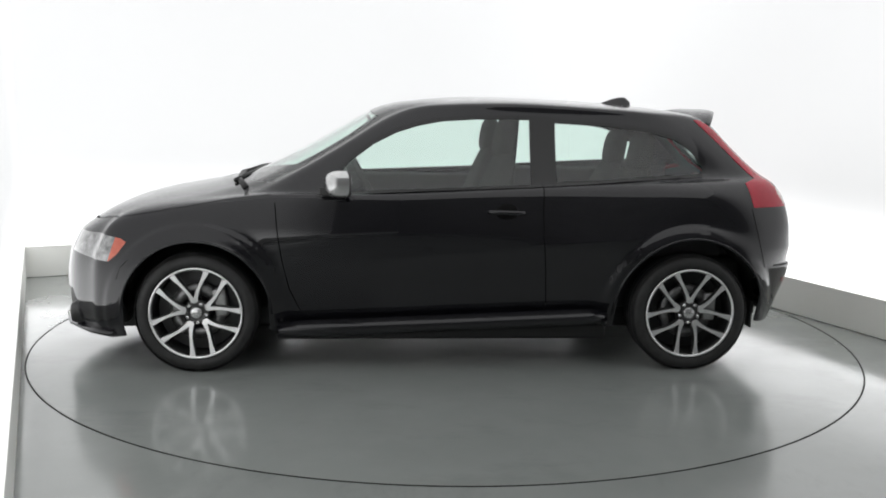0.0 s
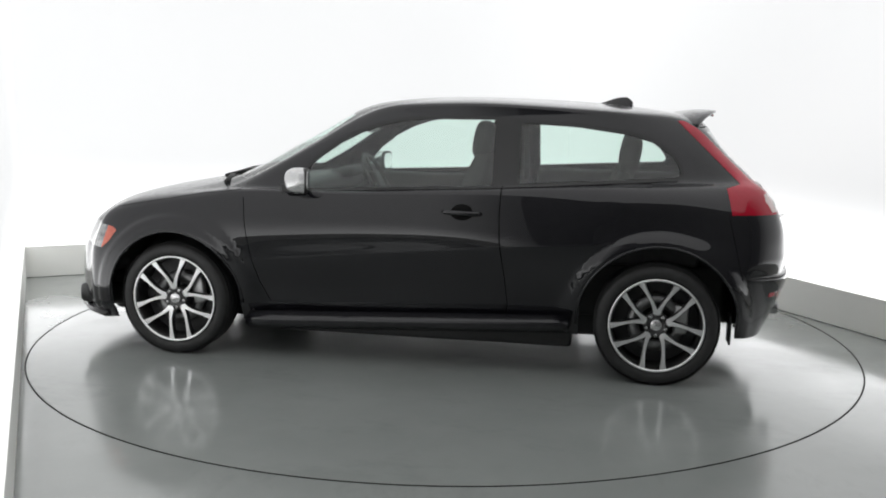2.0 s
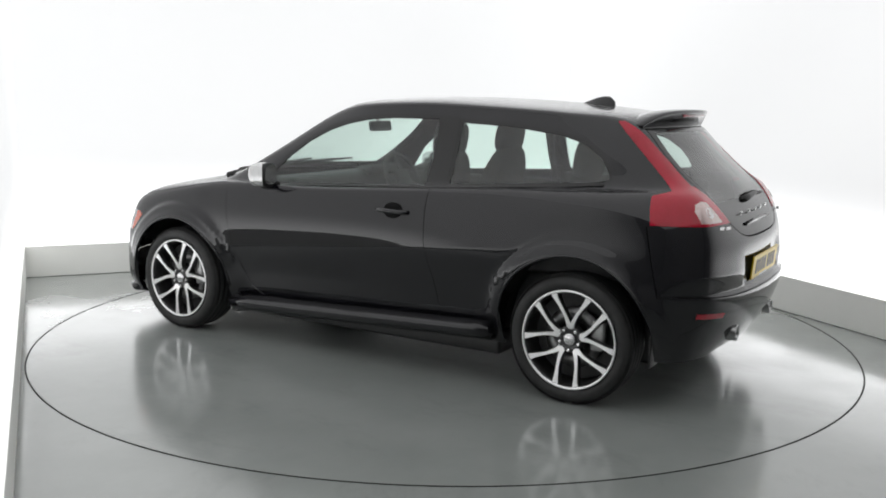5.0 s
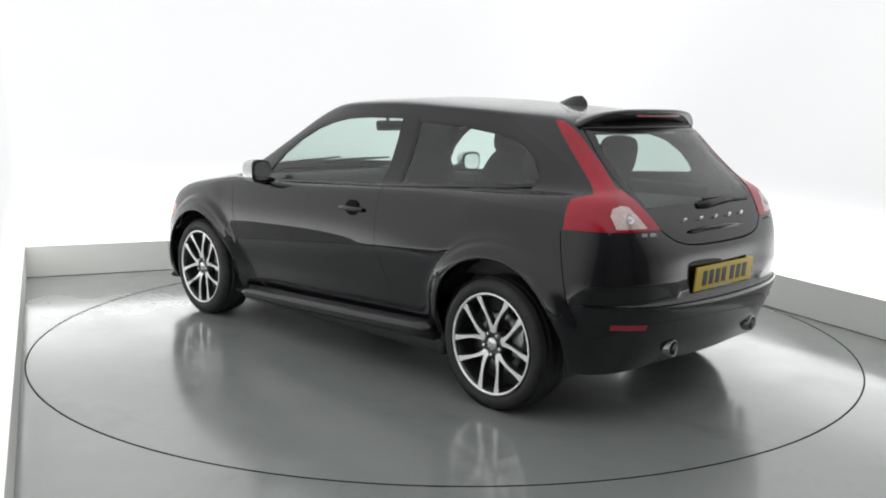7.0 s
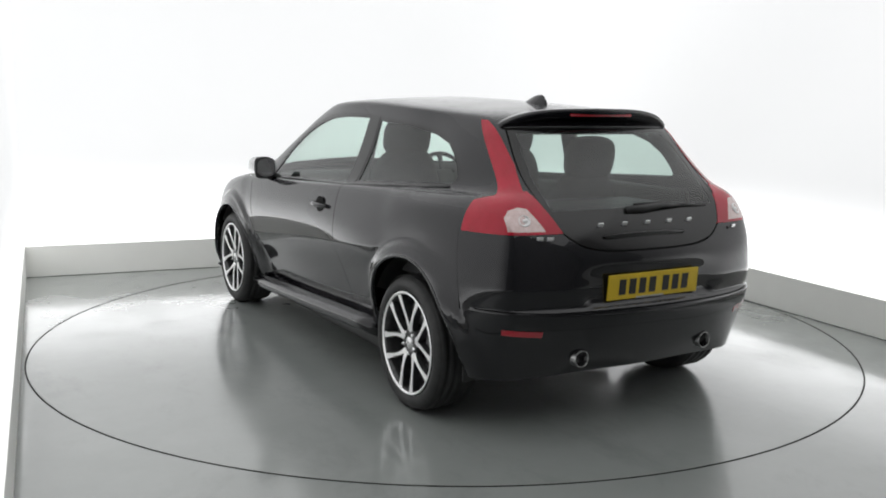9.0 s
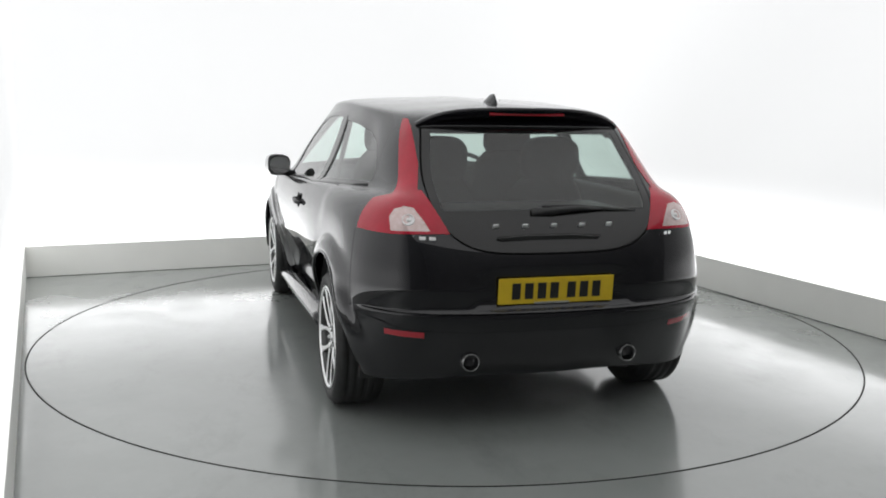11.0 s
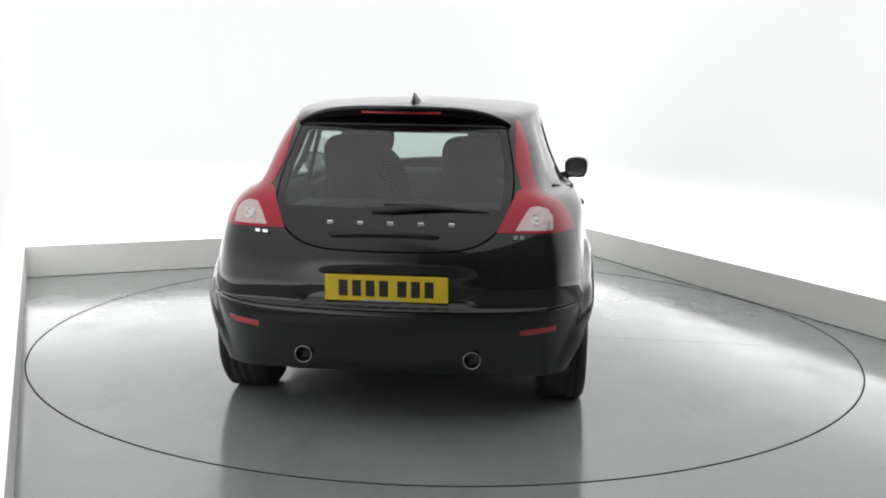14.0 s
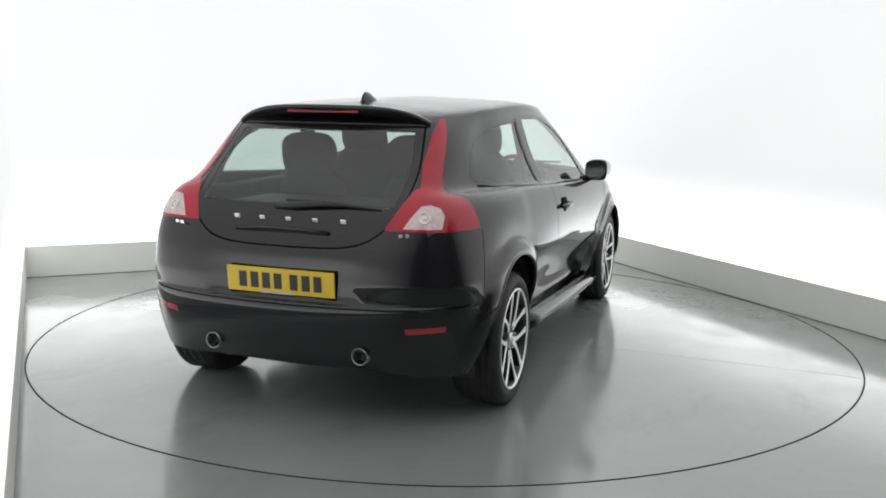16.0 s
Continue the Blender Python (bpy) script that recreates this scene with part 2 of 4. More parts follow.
# ---- the booth ----
def booth():
    deep = BACK - FRONT
    mid = (BACK + FRONT) / 2
    bm = blank()
    # floor: one sheet with a round hole for the turntable
    seg = 128
    hole = [bm.verts.new(((TABLE_R + 0.005) * math.cos(2 * math.pi * k / seg), (TABLE_R + 0.005) * math.sin(2 * math.pi * k / seg), 0)) for k in range(seg)]
    turn = math.radians(BOOTH)
    lim = []
    for k in range(seg):
        a = 2 * math.pi * k / seg - turn
        c, s = math.cos(a), math.sin(a)
        reach = min((HALF_W + 0.05) / max(abs(c), 1e-6), ((BACK + 0.05) if s > 0 else -FRONT + 0.05) / max(abs(s), 1e-6))
        lim.append(bm.verts.new((reach * math.cos(a + turn), reach * math.sin(a + turn), 0)))
    for k in range(seg):
        j = (k + 1) % seg
        bm.faces.new((hole[k], lim[k], lim[j], hole[j]))
    low = [bm.verts.new((v.co.x, v.co.y, -0.05)) for v in hole]
    for k in range(seg):
        j = (k + 1) % seg
        bm.faces.new((hole[j], low[j], low[k], hole[k]))
    # corners left over by the fan are closed by the pit's slab below
    floor = tagged(mesh_object("floor", bm, FLOOR, smooth=False), "polished grey resin floor of a photo booth", "floor", kind="structure")
    solid("floor_slab", (2 * HALF_W + 0.4, deep + 0.4, 0.1), (0, mid, -0.101), FLOOR, "grey slab under the booth floor", "floor", yaw=BOOTH)
    th = 0.12
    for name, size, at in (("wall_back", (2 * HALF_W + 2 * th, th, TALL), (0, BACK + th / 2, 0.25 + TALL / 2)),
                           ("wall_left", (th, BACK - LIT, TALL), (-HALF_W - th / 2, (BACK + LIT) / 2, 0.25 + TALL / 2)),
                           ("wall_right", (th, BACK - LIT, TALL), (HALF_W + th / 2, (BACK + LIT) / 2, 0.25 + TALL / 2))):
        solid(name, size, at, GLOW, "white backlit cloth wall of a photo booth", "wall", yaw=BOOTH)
    # grey walls out of view, added so that the car reflects something dark
    for name, x in (("wall_left_front", -HALF_W - th / 2), ("wall_right_front", HALF_W + th / 2)):
        solid(name, (th, LIT - FRONT, TALL), (x, (LIT + FRONT) / 2 - 0.002, 0.25 + TALL / 2), UNSEEN_GREY, "grey side wall out of view beside the camera, added for dark reflections", "wall", yaw=BOOTH)
    for name, size, at in (("plinth_back", (2 * HALF_W, 0.02, 0.247), (0, BACK - 0.01, 0.1265)),
                           ("plinth_left", (0.02, deep - 0.02, 0.247), (-HALF_W + 0.01, mid - 0.01, 0.1265)),
                           ("plinth_right", (0.02, deep - 0.02, 0.247), (HALF_W - 0.01, mid - 0.01, 0.1265))):
        solid(name, size, at, PLINTH, "pale grey painted plinth board along the wall", "baseboard", yaw=BOOTH, bevel=0.003)
    for name, size, at in (("sub_wall_back", (2 * HALF_W + 2 * th, th, 0.249), (0, BACK + th / 2, 0.1245)),
                           ("sub_wall_left", (th, deep, 0.249), (-HALF_W - th / 2, mid, 0.1245)),
                           ("sub_wall_right", (th, deep, 0.249), (HALF_W + th / 2, mid, 0.1245))):
        solid(name, size, at, PLINTH, "pale grey wall foot behind the plinth board", "wall", yaw=BOOTH)
    solid("wall_front", (2 * HALF_W + 2 * th, th, TALL + 0.25), (0, FRONT - th / 2, (TALL + 0.25) / 2), UNSEEN_GREY, "grey end wall out of view behind the camera, added for dark reflections", "wall", yaw=BOOTH)
    # both ceilings are out of view and glow in place of unknown overhead lamps
    solid("ceiling", (2 * HALF_W + 2 * th, BACK - LIT + th, 0.1), (0, (BACK + LIT + th) / 2, TALL + 0.30), CEIL_GLOW, "glowing ceiling out of view, added to light the floor and car", "ceiling", yaw=BOOTH)
    solid("ceiling_front", (2 * HALF_W + 2 * th, LIT - FRONT + th, 0.1), (0, (LIT + FRONT - th) / 2, TALL + 0.30), FRONT_CEIL, "glowing ceiling out of view by the camera, added for bright reflections", "ceiling", yaw=BOOTH)


booth()


def turntable():
    hub = tagged(new("turntable"), "round grey turntable flush with the floor, with a straight seam", "turntable")
    bm = blank()
    # one round plate, slit from near the middle to the rim along +x
    n, g = 160, 0.0016
    e = math.asin(g / TABLE_R)
    arc = [(TABLE_R * math.cos(e + (2 * math.pi - 2 * e) * k / n), TABLE_R * math.sin(e + (2 * math.pi - 2 * e) * k / n)) for k in range(n + 1)]
    outline = arc + [(0.45, -g), (0.45, g)]
    verts = [bm.verts.new((x, y, 0.0)) for x, y in outline]
    bm.faces.new(verts)
    low = [bm.verts.new((x, y, -0.04)) for x, y in outline]
    for k in range(len(outline)):
        j = (k + 1) % len(outline)
        bm.faces.new((verts[k], low[k], low[j], verts[j]))
    part("disc", bm, FLOOR, hub, smooth=False)
    bm = blank()
    lathe(bm, [(TABLE_R - 0.001, -0.004), (TABLE_R - 0.001, 0.0015), (TABLE_R + 0.0075, 0.0015), (TABLE_R + 0.0075, -0.004)], 192, "Z")
    rim = part("rim_gap", bm, GAP, hub, "dark joint round the turntable")
    return hub


table = turntable()


# ---- the car: x forward, y to its left, origin on the ground midway between the axles ----
WHEEL_X, WHEEL_R = 1.32, 0.318
ARCH_R = {1.32: 0.380, -1.32: 0.405}  # the rear openings are the wider
car = tagged(new("car"), "black three-door hatchback with silver mirror caps on the turntable", "car")

# control rows of the left half, from the sill up to the roof's spine; sixteen stations from nose to tail
X0 = [(2.115, 0, 0.17), (2.095, 0.3, 0.17), (2, 0.55, 0.17), (1.865, 0.72, 0.18), (1.74, 0.8, 0.19), (1.32, 0.8, 0.2), (0.85, 0.74, 0.2), (0.35, 0.74, 0.2), (-0.25, 0.74, 0.21), (-0.85, 0.74, 0.22), (-1.32, 0.77, 0.23), (-1.68, 0.765, 0.255), (-1.79, 0.72, 0.25), (-1.86, 0.58, 0.255), (-1.89, 0.33, 0.265), (-1.91, 0, 0.265)]
X1 = [(2.165, 0, 0.27), (2.145, 0.3, 0.27), (2.05, 0.56, 0.27), (1.895, 0.745, 0.28), (1.76, 0.835, 0.29), (1.32, 0.844, 0.3), (0.85, 0.773, 0.28), (0.35, 0.768, 0.28), (-0.25, 0.768, 0.29), (-0.85, 0.778, 0.31), (-1.32, 0.821, 0.33), (-1.68, 0.806, 0.35), (-1.826, 0.726, 0.377), (-1.906, 0.58, 0.375), (-1.962, 0.33, 0.375), (-1.979, 0, 0.375)]
X2 = [(2.175, 0, 0.42), (2.145, 0.31, 0.42), (2.045, 0.57, 0.42), (1.895, 0.753, 0.43), (1.75, 0.848, 0.44), (1.32, 0.869, 0.45), (0.85, 0.811, 0.44), (0.35, 0.808, 0.44), (-0.25, 0.811, 0.45), (-0.85, 0.823, 0.46), (-1.32, 0.866, 0.48), (-1.68, 0.846, 0.5), (-1.87, 0.727, 0.52), (-1.955, 0.59, 0.52), (-2.011, 0.34, 0.52), (-2.028, 0, 0.52)]
X3 = [(2.16, 0, 0.55), (2.125, 0.31, 0.55), (2.025, 0.57, 0.56), (1.885, 0.745, 0.57), (1.75, 0.845, 0.58), (1.32, 0.872, 0.6), (0.85, 0.854, 0.58), (0.35, 0.854, 0.59), (-0.25, 0.856, 0.6), (-0.85, 0.868, 0.61), (-1.32, 0.868, 0.62), (-1.68, 0.846, 0.62), (-1.875, 0.74, 0.61), (-1.955, 0.6, 0.605), (-2.006, 0.34, 0.6), (-2.018, 0, 0.595)]
X4 = [(2.12, 0, 0.645), (2.085, 0.31, 0.65), (1.98, 0.57, 0.66), (1.85, 0.728, 0.67), (1.74, 0.823, 0.69), (1.32, 0.865, 0.745), (0.85, 0.882, 0.724), (0.35, 0.886, 0.739), (-0.25, 0.889, 0.749), (-0.85, 0.889, 0.759), (-1.32, 0.858, 0.79), (-1.66, 0.823, 0.79), (-1.873, 0.735, 0.78), (-1.953, 0.6, 0.77), (-2.001, 0.34, 0.755), (-2.015, 0, 0.75)]
X5 = [(2.035, 0, 0.73), (2.002, 0.31, 0.737), (1.908, 0.56, 0.75), (1.791, 0.7, 0.77), (1.702, 0.79, 0.8), (1.32, 0.845, 0.858), (0.85, 0.865, 0.885), (0.35, 0.869, 0.905), (-0.25, 0.869, 0.925), (-0.85, 0.858, 0.94), (-1.32, 0.84, 0.945), (-1.62, 0.787, 0.94), (-1.847, 0.7, 0.929), (-1.917, 0.575, 0.905), (-1.955, 0.34, 0.875), (-1.97, 0, 0.865)]
X6 = [(1.75, 0, 0.871), (1.73, 0.27, 0.871), (1.69, 0.48, 0.871), (1.62, 0.64, 0.871), (1.5, 0.74, 0.881), (1.22, 0.8, 0.912), (0.87, 0.835, 0.945), (0.35, 0.842, 0.95), (-0.25, 0.84, 0.977), (-0.85, 0.82, 1.005), (-1.28, 0.785, 1.015), (-1.56, 0.731, 1.019), (-1.795, 0.657, 1.016), (-1.852, 0.538, 1.002), (-1.885, 0.33, 0.975), (-1.905, 0, 0.965)]
X7 = [(1.19, 0, 0.99), (1.18, 0.2, 0.99), (1.15, 0.38, 0.985), (1.12, 0.5, 0.98), (1.08, 0.61, 0.975), (1, 0.7, 0.97), (0.86, 0.775, 0.975), (0.38, 0.795, 0.975), (-0.25, 0.79, 1.003), (-0.85, 0.765, 1.035), (-1.22, 0.725, 1.05), (-1.47, 0.675, 1.06), (-1.695, 0.615, 1.073), (-1.77, 0.505, 1.073), (-1.805, 0.32, 1.065), (-1.83, 0, 1.06)]
X8 = [(0.77, 0, 1.185), (0.765, 0.19, 1.185), (0.745, 0.35, 1.183), (0.72, 0.46, 1.18), (0.68, 0.55, 1.175), (0.62, 0.63, 1.17), (0.53, 0.685, 1.185), (0.2, 0.705, 1.18), (-0.3, 0.7, 1.185), (-0.85, 0.68, 1.19), (-1.16, 0.65, 1.195), (-1.385, 0.632, 1.2), (-1.56, 0.575, 1.205), (-1.628, 0.485, 1.205), (-1.665, 0.31, 1.2), (-1.69, 0, 1.195)]
X9 = [(0.395, 0, 1.391), (0.39, 0.178, 1.389), (0.38, 0.324, 1.384), (0.36, 0.418, 1.378), (0.335, 0.491, 1.371), (0.3, 0.554, 1.363), (0.24, 0.601, 1.367), (0, 0.627, 1.372), (-0.38, 0.634, 1.374), (-0.82, 0.624, 1.365), (-1.07, 0.603, 1.354), (-1.25, 0.578, 1.347), (-1.425, 0.525, 1.342), (-1.49, 0.455, 1.342), (-1.525, 0.314, 1.35), (-1.55, 0, 1.357)]
X10 = [(0.14, 0, 1.445), (0.13, 0.19, 1.444), (0.12, 0.332, 1.441), (0.1, 0.414, 1.437), (0.08, 0.461, 1.434), (0.05, 0.497, 1.431), (0, 0.52, 1.431), (-0.13, 0.539, 1.436), (-0.42, 0.55, 1.439), (-0.8, 0.539, 1.422), (-1, 0.52, 1.411), (-1.13, 0.491, 1.403), (-1.25, 0.45, 1.397), (-1.3, 0.402, 1.396), (-1.34, 0.284, 1.397), (-1.36, 0, 1.4)]
SPINE = [-.08, -.085, -.09, -.095, -.10, -.11, -.13, -.21, -.43, -.77, -.92, -1.0, -1.06, -1.09, -1.11, -1.12]


def roof_z(x):
    return 1.466 - 0.043 * (x + 0.22) ** 2 - (0.10 * (x + 0.22) ** 2 if x > -0.22 else 0.0)


X11 = [(x, 0.0, roof_z(x)) for x in SPINE]
STEPS, FINE = 9, 16


def spline(net, steps):
    """Catmull-Rom along the first axis of an array of points."""
    ext = np.concatenate([2 * net[:1] - net[1:2], net, 2 * net[-1:] - net[-2:-1]])
    out = []
    for i in range(1, len(ext) - 2):
        p0, p1, p2, p3 = ext[i - 1], ext[i], ext[i + 1], ext[i + 2]
        for k in range(steps):
            t = k / steps
            out.append(0.5 * (2 * p1 + (p2 - p0) * t + (2 * p0 - 5 * p1 + 4 * p2 - p3) * t * t + (3 * p1 - p0 - 3 * p2 + p3) * t ** 3))
    out.append(ext[-2])
    return np.array(out)


def soft_step(v, a, b):
    """0 at a, 1 at b, eased."""
    t = np.clip((v - a) / (b - a), 0, 1)
    return t * t * (3 - 2 * t)


def shell_grid():
    """The whole outer skin as a grid of points [row][station], nose to nose round the tail."""
    goal = np.array([X0, X1, X2, X3, X4, X5, X6, X7, X8, X9, X10, X11], float)
    net = goal.copy()
    flip = np.array([1, -1, 1])
    # the rows are relaxed for an even sweep, and the net is corrected until the skin runs through it again
    for _ in range(4):
        wide = np.concatenate([net[:, 3:0:-1] * flip, net, net[:, -2:-5:-1] * flip], axis=1)
        rows = spline(wide, STEPS)
        full = spline(rows.transpose(1, 0, 2), FINE).transpose(1, 0, 2)
        for _ in range(9):
            g = full.copy()
            g[1:-1] += 0.25 * (full[2:] - 2 * full[1:-1] + full[:-2])
            full = g
            for _ in range(4):
                g = full.copy()
                g[:, 1:-1] += 0.25 * (full[:, 2:] - 2 * full[:, 1:-1] + full[:, :-2])
                full = g
        net += 0.8 * (goal - full[::STEPS, 3 * FINE:-3 * FINE:FINE])
    half = full[:, 3 * FINE:-3 * FINE]
    # twice as many rows below the belt, for crisp creases
    half = np.concatenate([spline(half[:6 * STEPS + 1], 2), half[6 * STEPS + 1:]])
    x, z = half[..., 0].copy(), half[..., 2].copy()
    flank = np.clip((half[..., 1] - 0.7) / 0.1, 0, 1)
    # wheel arches stand proud of the sides: a rolled lip and a flat flare with a ledge round it
    clear = soft_step(np.abs(x - 0.0), 1.16, 1.00)
    for wx in (WHEEL_X, -WHEEL_X):
        r = np.hypot(x - wx, z - WHEEL_R)
        swell = 0.012 * np.exp(-((r - ARCH_R[wx] - 0.012) / 0.030) ** 2) + 0.019 * soft_step(r, 0.492, 0.452)
        half[..., 1] += swell * flank * np.clip((0.95 - z) / 0.12, 0, 1)
        clear = clear * soft_step(r, 0.465, 0.520)
    # the bumper's ledge round the tail
    ledge = 0.016 * soft_step(z, 0.580, 0.560) * soft_step(x, -1.72, -1.92)
    half[..., 0] -= ledge
    # the tailgate is dished round the number plate
    dish = 0.014 * soft_step(np.abs(half[..., 1]), 0.385, 0.335) * soft_step(z, 0.570, 0.600) * soft_step(z, 0.800, 0.690) * soft_step(x, -1.7, -1.8)
    half[..., 0] += dish
    # a soft crease runs round the tail's corners to the dish
    over = z - 0.665
    fold = 0.011 * np.where(over > 0, np.exp(-np.maximum(over, 0) / 0.055), soft_step(z, 0.560, 0.665))
    fold = fold * soft_step(np.abs(half[..., 1]), 0.33, 0.40) * soft_step(x, -1.70, -1.80)
    half[..., 0] -= 0.8 * fold
    half[..., 1] += 0.25 * fold
    # a crease climbs along the doors; they swell towards it from above and fall away below it
    up = z - (0.565 + 0.09 * (0.85 - x))
    crease = 0.005 - 0.013 * np.where(up > 0, np.exp(-np.maximum(up, 0) / 0.060), soft_step(up, -0.20, 0.0))
    half[..., 1] -= crease * clear * flank
    half[:, 0, 1] = half[:, -1, 1] = 0
    return half


def shell_bmesh():
    half = shell_grid()
    grid = np.concatenate([half, half[:, -2:0:-1] * np.array([1, -1, 1])], axis=1)
    rows, cols = grid.shape[:2]
    du = np.roll(grid, -1, 1) - np.roll(grid, 1, 1)
    dv = np.gradient(grid, axis=0)
    nrm = np.cross(du, dv)
    nrm /= np.maximum(np.linalg.norm(nrm, axis=2, keepdims=True), 1e-9)
    mid = grid[rows // 3, cols // 4]
    if nrm[rows // 3, cols // 4][1] * mid[1] < 0:
        nrm = -nrm
    even = soft_step(grid[..., :1], -1.45, -1.62) * soft_step(grid[..., 2:], 0.60, 0.66)
    for _ in range(30):
        near = 0.5 * nrm + 0.25 * (np.roll(nrm, 1, 1) + np.roll(nrm, -1, 1))
        nrm = nrm + even * (near - nrm)
    nrm /= np.maximum(np.linalg.norm(nrm, axis=2, keepdims=True), 1e-9)
    nrm[-1] = (0, 0, 1)
    bm = blank()
    lay = bm.verts.layers.float_vector.new("n")
    vs = [[bm.verts.new(grid[i, j]) for j in range(cols)] for i in range(rows)]
    for i in range(rows):
        for j in range(cols):
            vs[i][j][lay] = Vector(nrm[i, j])
    for i in range(rows - 1):
        for j in range(cols):
            bm.faces.new((vs[i][j], vs[i][(j + 1) % cols], vs[i + 1][(j + 1) % cols], vs[i + 1][j]))
    bm.normal_update()
    f = min(bm.faces, key=lambda f: (f.calc_center_median() - Vector((0, 0.86, 0.6))).length)
    if f.normal.y < 0:
        bmesh.ops.reverse_faces(bm, faces=bm.faces[:])
    bmesh.ops.remove_doubles(bm, verts=vs[-1], dist=0.0005)
    return bm


# ---- cutting the skin into panels ----
def side_planes(outline, side):
    """Planes of a convex outline in x, z on one side of the car (side 1: left)."""
    cx, cz = (sum(p[k] for p in outline) / len(outline) for k in (0, 1))
    planes = [(Vector((0, 0.35 * side, 0)), Vector((0, -side, 0)))]
    for (ax, az), (bx, bz) in zip(outline, outline[1:] + outline[:1]):
        n = Vector((bz - az, 0, ax - bx))
        if n.dot(Vector((cx - ax, 0, cz - az))) > 0:
            n = -n
        planes.append((Vector((ax, 0, az)), n.normalized()))
    return planes


def tail_planes(outline, front=-1.25):
    """Planes of a convex outline in y, z at the tail, behind x = front; a positive front: at the nose."""
    cy, cz = (sum(p[k] for p in outline) / len(outline) for k in (0, 1))
    planes = [(Vector((front, 0, 0)), Vector((1 if front < 0 else -1, 0, 0)))]
    for (ay, az), (by, bz) in zip(outline, outline[1:] + outline[:1]):
        n = Vector((0, bz - az, ay - by))
        if n.dot(Vector((0, cy - ay, cz - az))) > 0:
            n = -n
        planes.append((Vector((0, ay, az)), n.normalized()))
    return planes


def cut(bm, planes, tag, source=0):
    """Cuts the region inside the planes out of the faces tagged source, and tags it."""
    lay = bm.faces.layers.int["p"]
    faces = [f for f in bm.faces if f[lay] == source]
    flat = [(no.x, no.y, no.z, co.dot(no) + 0.2) for co, no in planes]

    def near(f):
        x, y, z = f.verts[0].co
        return all(a * x + b * y + c * z < d for a, b, c, d in flat)

    faces = [f for f in faces if near(f)]
    for co, no in planes:
        faces = [f for f in faces if any((v.co - co).dot(no) < 1e-6 for v in f.verts)]
        if not faces:
            return
        geom = faces + list({e for f in faces for e in f.edges}) + list({v for f in faces for v in f.verts})
        res = bmesh.ops.bisect_plane(bm, geom=geom, dist=1e-5, plane_co=co, plane_no=no)
        faces = [f for f in res["geom"] if isinstance(f, bmesh.types.BMFace) and (f.calc_center_median() - co).dot(no) < 0]
    for f in faces:
        f[lay] = tag


def strip(bm, line, side, tag, width=0.006, source=0):
    """Tags a narrow joint along a line of x, z points on one side."""
    for (ax, az), (bx, bz) in zip(line, line[1:]):
        d = Vector((bx - ax, bz - az)).normalized()
        n = Vector((-d.y, d.x)) * width / 2
        e = d * width * 0.3
        cut(bm, side_planes([(ax - e.x + n.x, az - e.y + n.y), (bx + e.x + n.x, bz + e.y + n.y), (bx + e.x - n.x, bz + e.y - n.y), (ax - e.x - n.x, az - e.y - n.y)], side), tag, source)


def tail_strip(bm, line, tag, width=0.006, source=0, front=-1.3):
    for (ax, az), (bx, bz) in zip(line, line[1:]):
        d = Vector((bx - ax, bz - az)).normalized()
        n = Vector((-d.y, d.x)) * width / 2
        e = d * width * 0.3
        cut(bm, tail_planes([(ax - e.x + n.x, az - e.y + n.y), (bx + e.x + n.x, bz + e.y + n.y), (bx + e.x - n.x, bz + e.y - n.y), (ax - e.x - n.x, az - e.y - n.y)], front), tag, source)


def taken(bm, tag, offset=0.0, rim=0.0):
    """The faces of one tag as a mesh of their own, moved along the skin's normal and given an edge rim deep."""
    lay, nl = bm.faces.layers.int["p"], bm.verts.layers.float_vector["n"]
    out = blank()
    ol = out.verts.layers.float_vector.new("n")
    made = {}
    for f in bm.faces:
        if f[lay] == tag:
            ring = []
            for v in f.verts:
                if v not in made:
                    made[v] = out.verts.new(v.co + Vector(v[nl]) * offset)
                    made[v][ol] = v[nl]
                ring.append(made[v])
            try:
                out.faces.new(ring)
            except ValueError:
                pass
    if rim:
        edges = [e for e in out.edges if e.is_boundary]
        low = {}
        for e in edges:
            for v in e.verts:
                if v not in low:
                    low[v] = out.verts.new(v.co - Vector(v[ol]) * rim)
        for e in edges:
            a, b = e.verts
            f = e.link_faces[0]
            ring = [l.vert for l in f.loops]
            if ring[(ring.index(a) + 1) % len(ring)] == b:
                a, b = b, a
            out.faces.new((a, b, low[b], low[a]))
    return out


def grown(outline, by):
    """A convex outline moved outwards by a distance."""
    n = len(outline)
    cx, cy = sum(p[0] for p in outline) / n, sum(p[1] for p in outline) / n
    area = sum(outline[k][0] * outline[(k + 1) % n][1] - outline[(k + 1) % n][0] * outline[k][1] for k in range(n))
    sgn = 1 if area > 0 else -1
    out = []
    for k in range(n):
        p, q, r = (Vector(outline[(k + j) % n]) for j in (-1, 0, 1))
        n1 = Vector(((q - p).y, -(q - p).x)).normalized() * sgn
        n2 = Vector(((r - q).y, -(r - q).x)).normalized() * sgn
        b = (n1 + n2).normalized()
        w = q + b * by / max(b.dot(n1), 0.5)
        out.append((w.x, w.y))
    return out


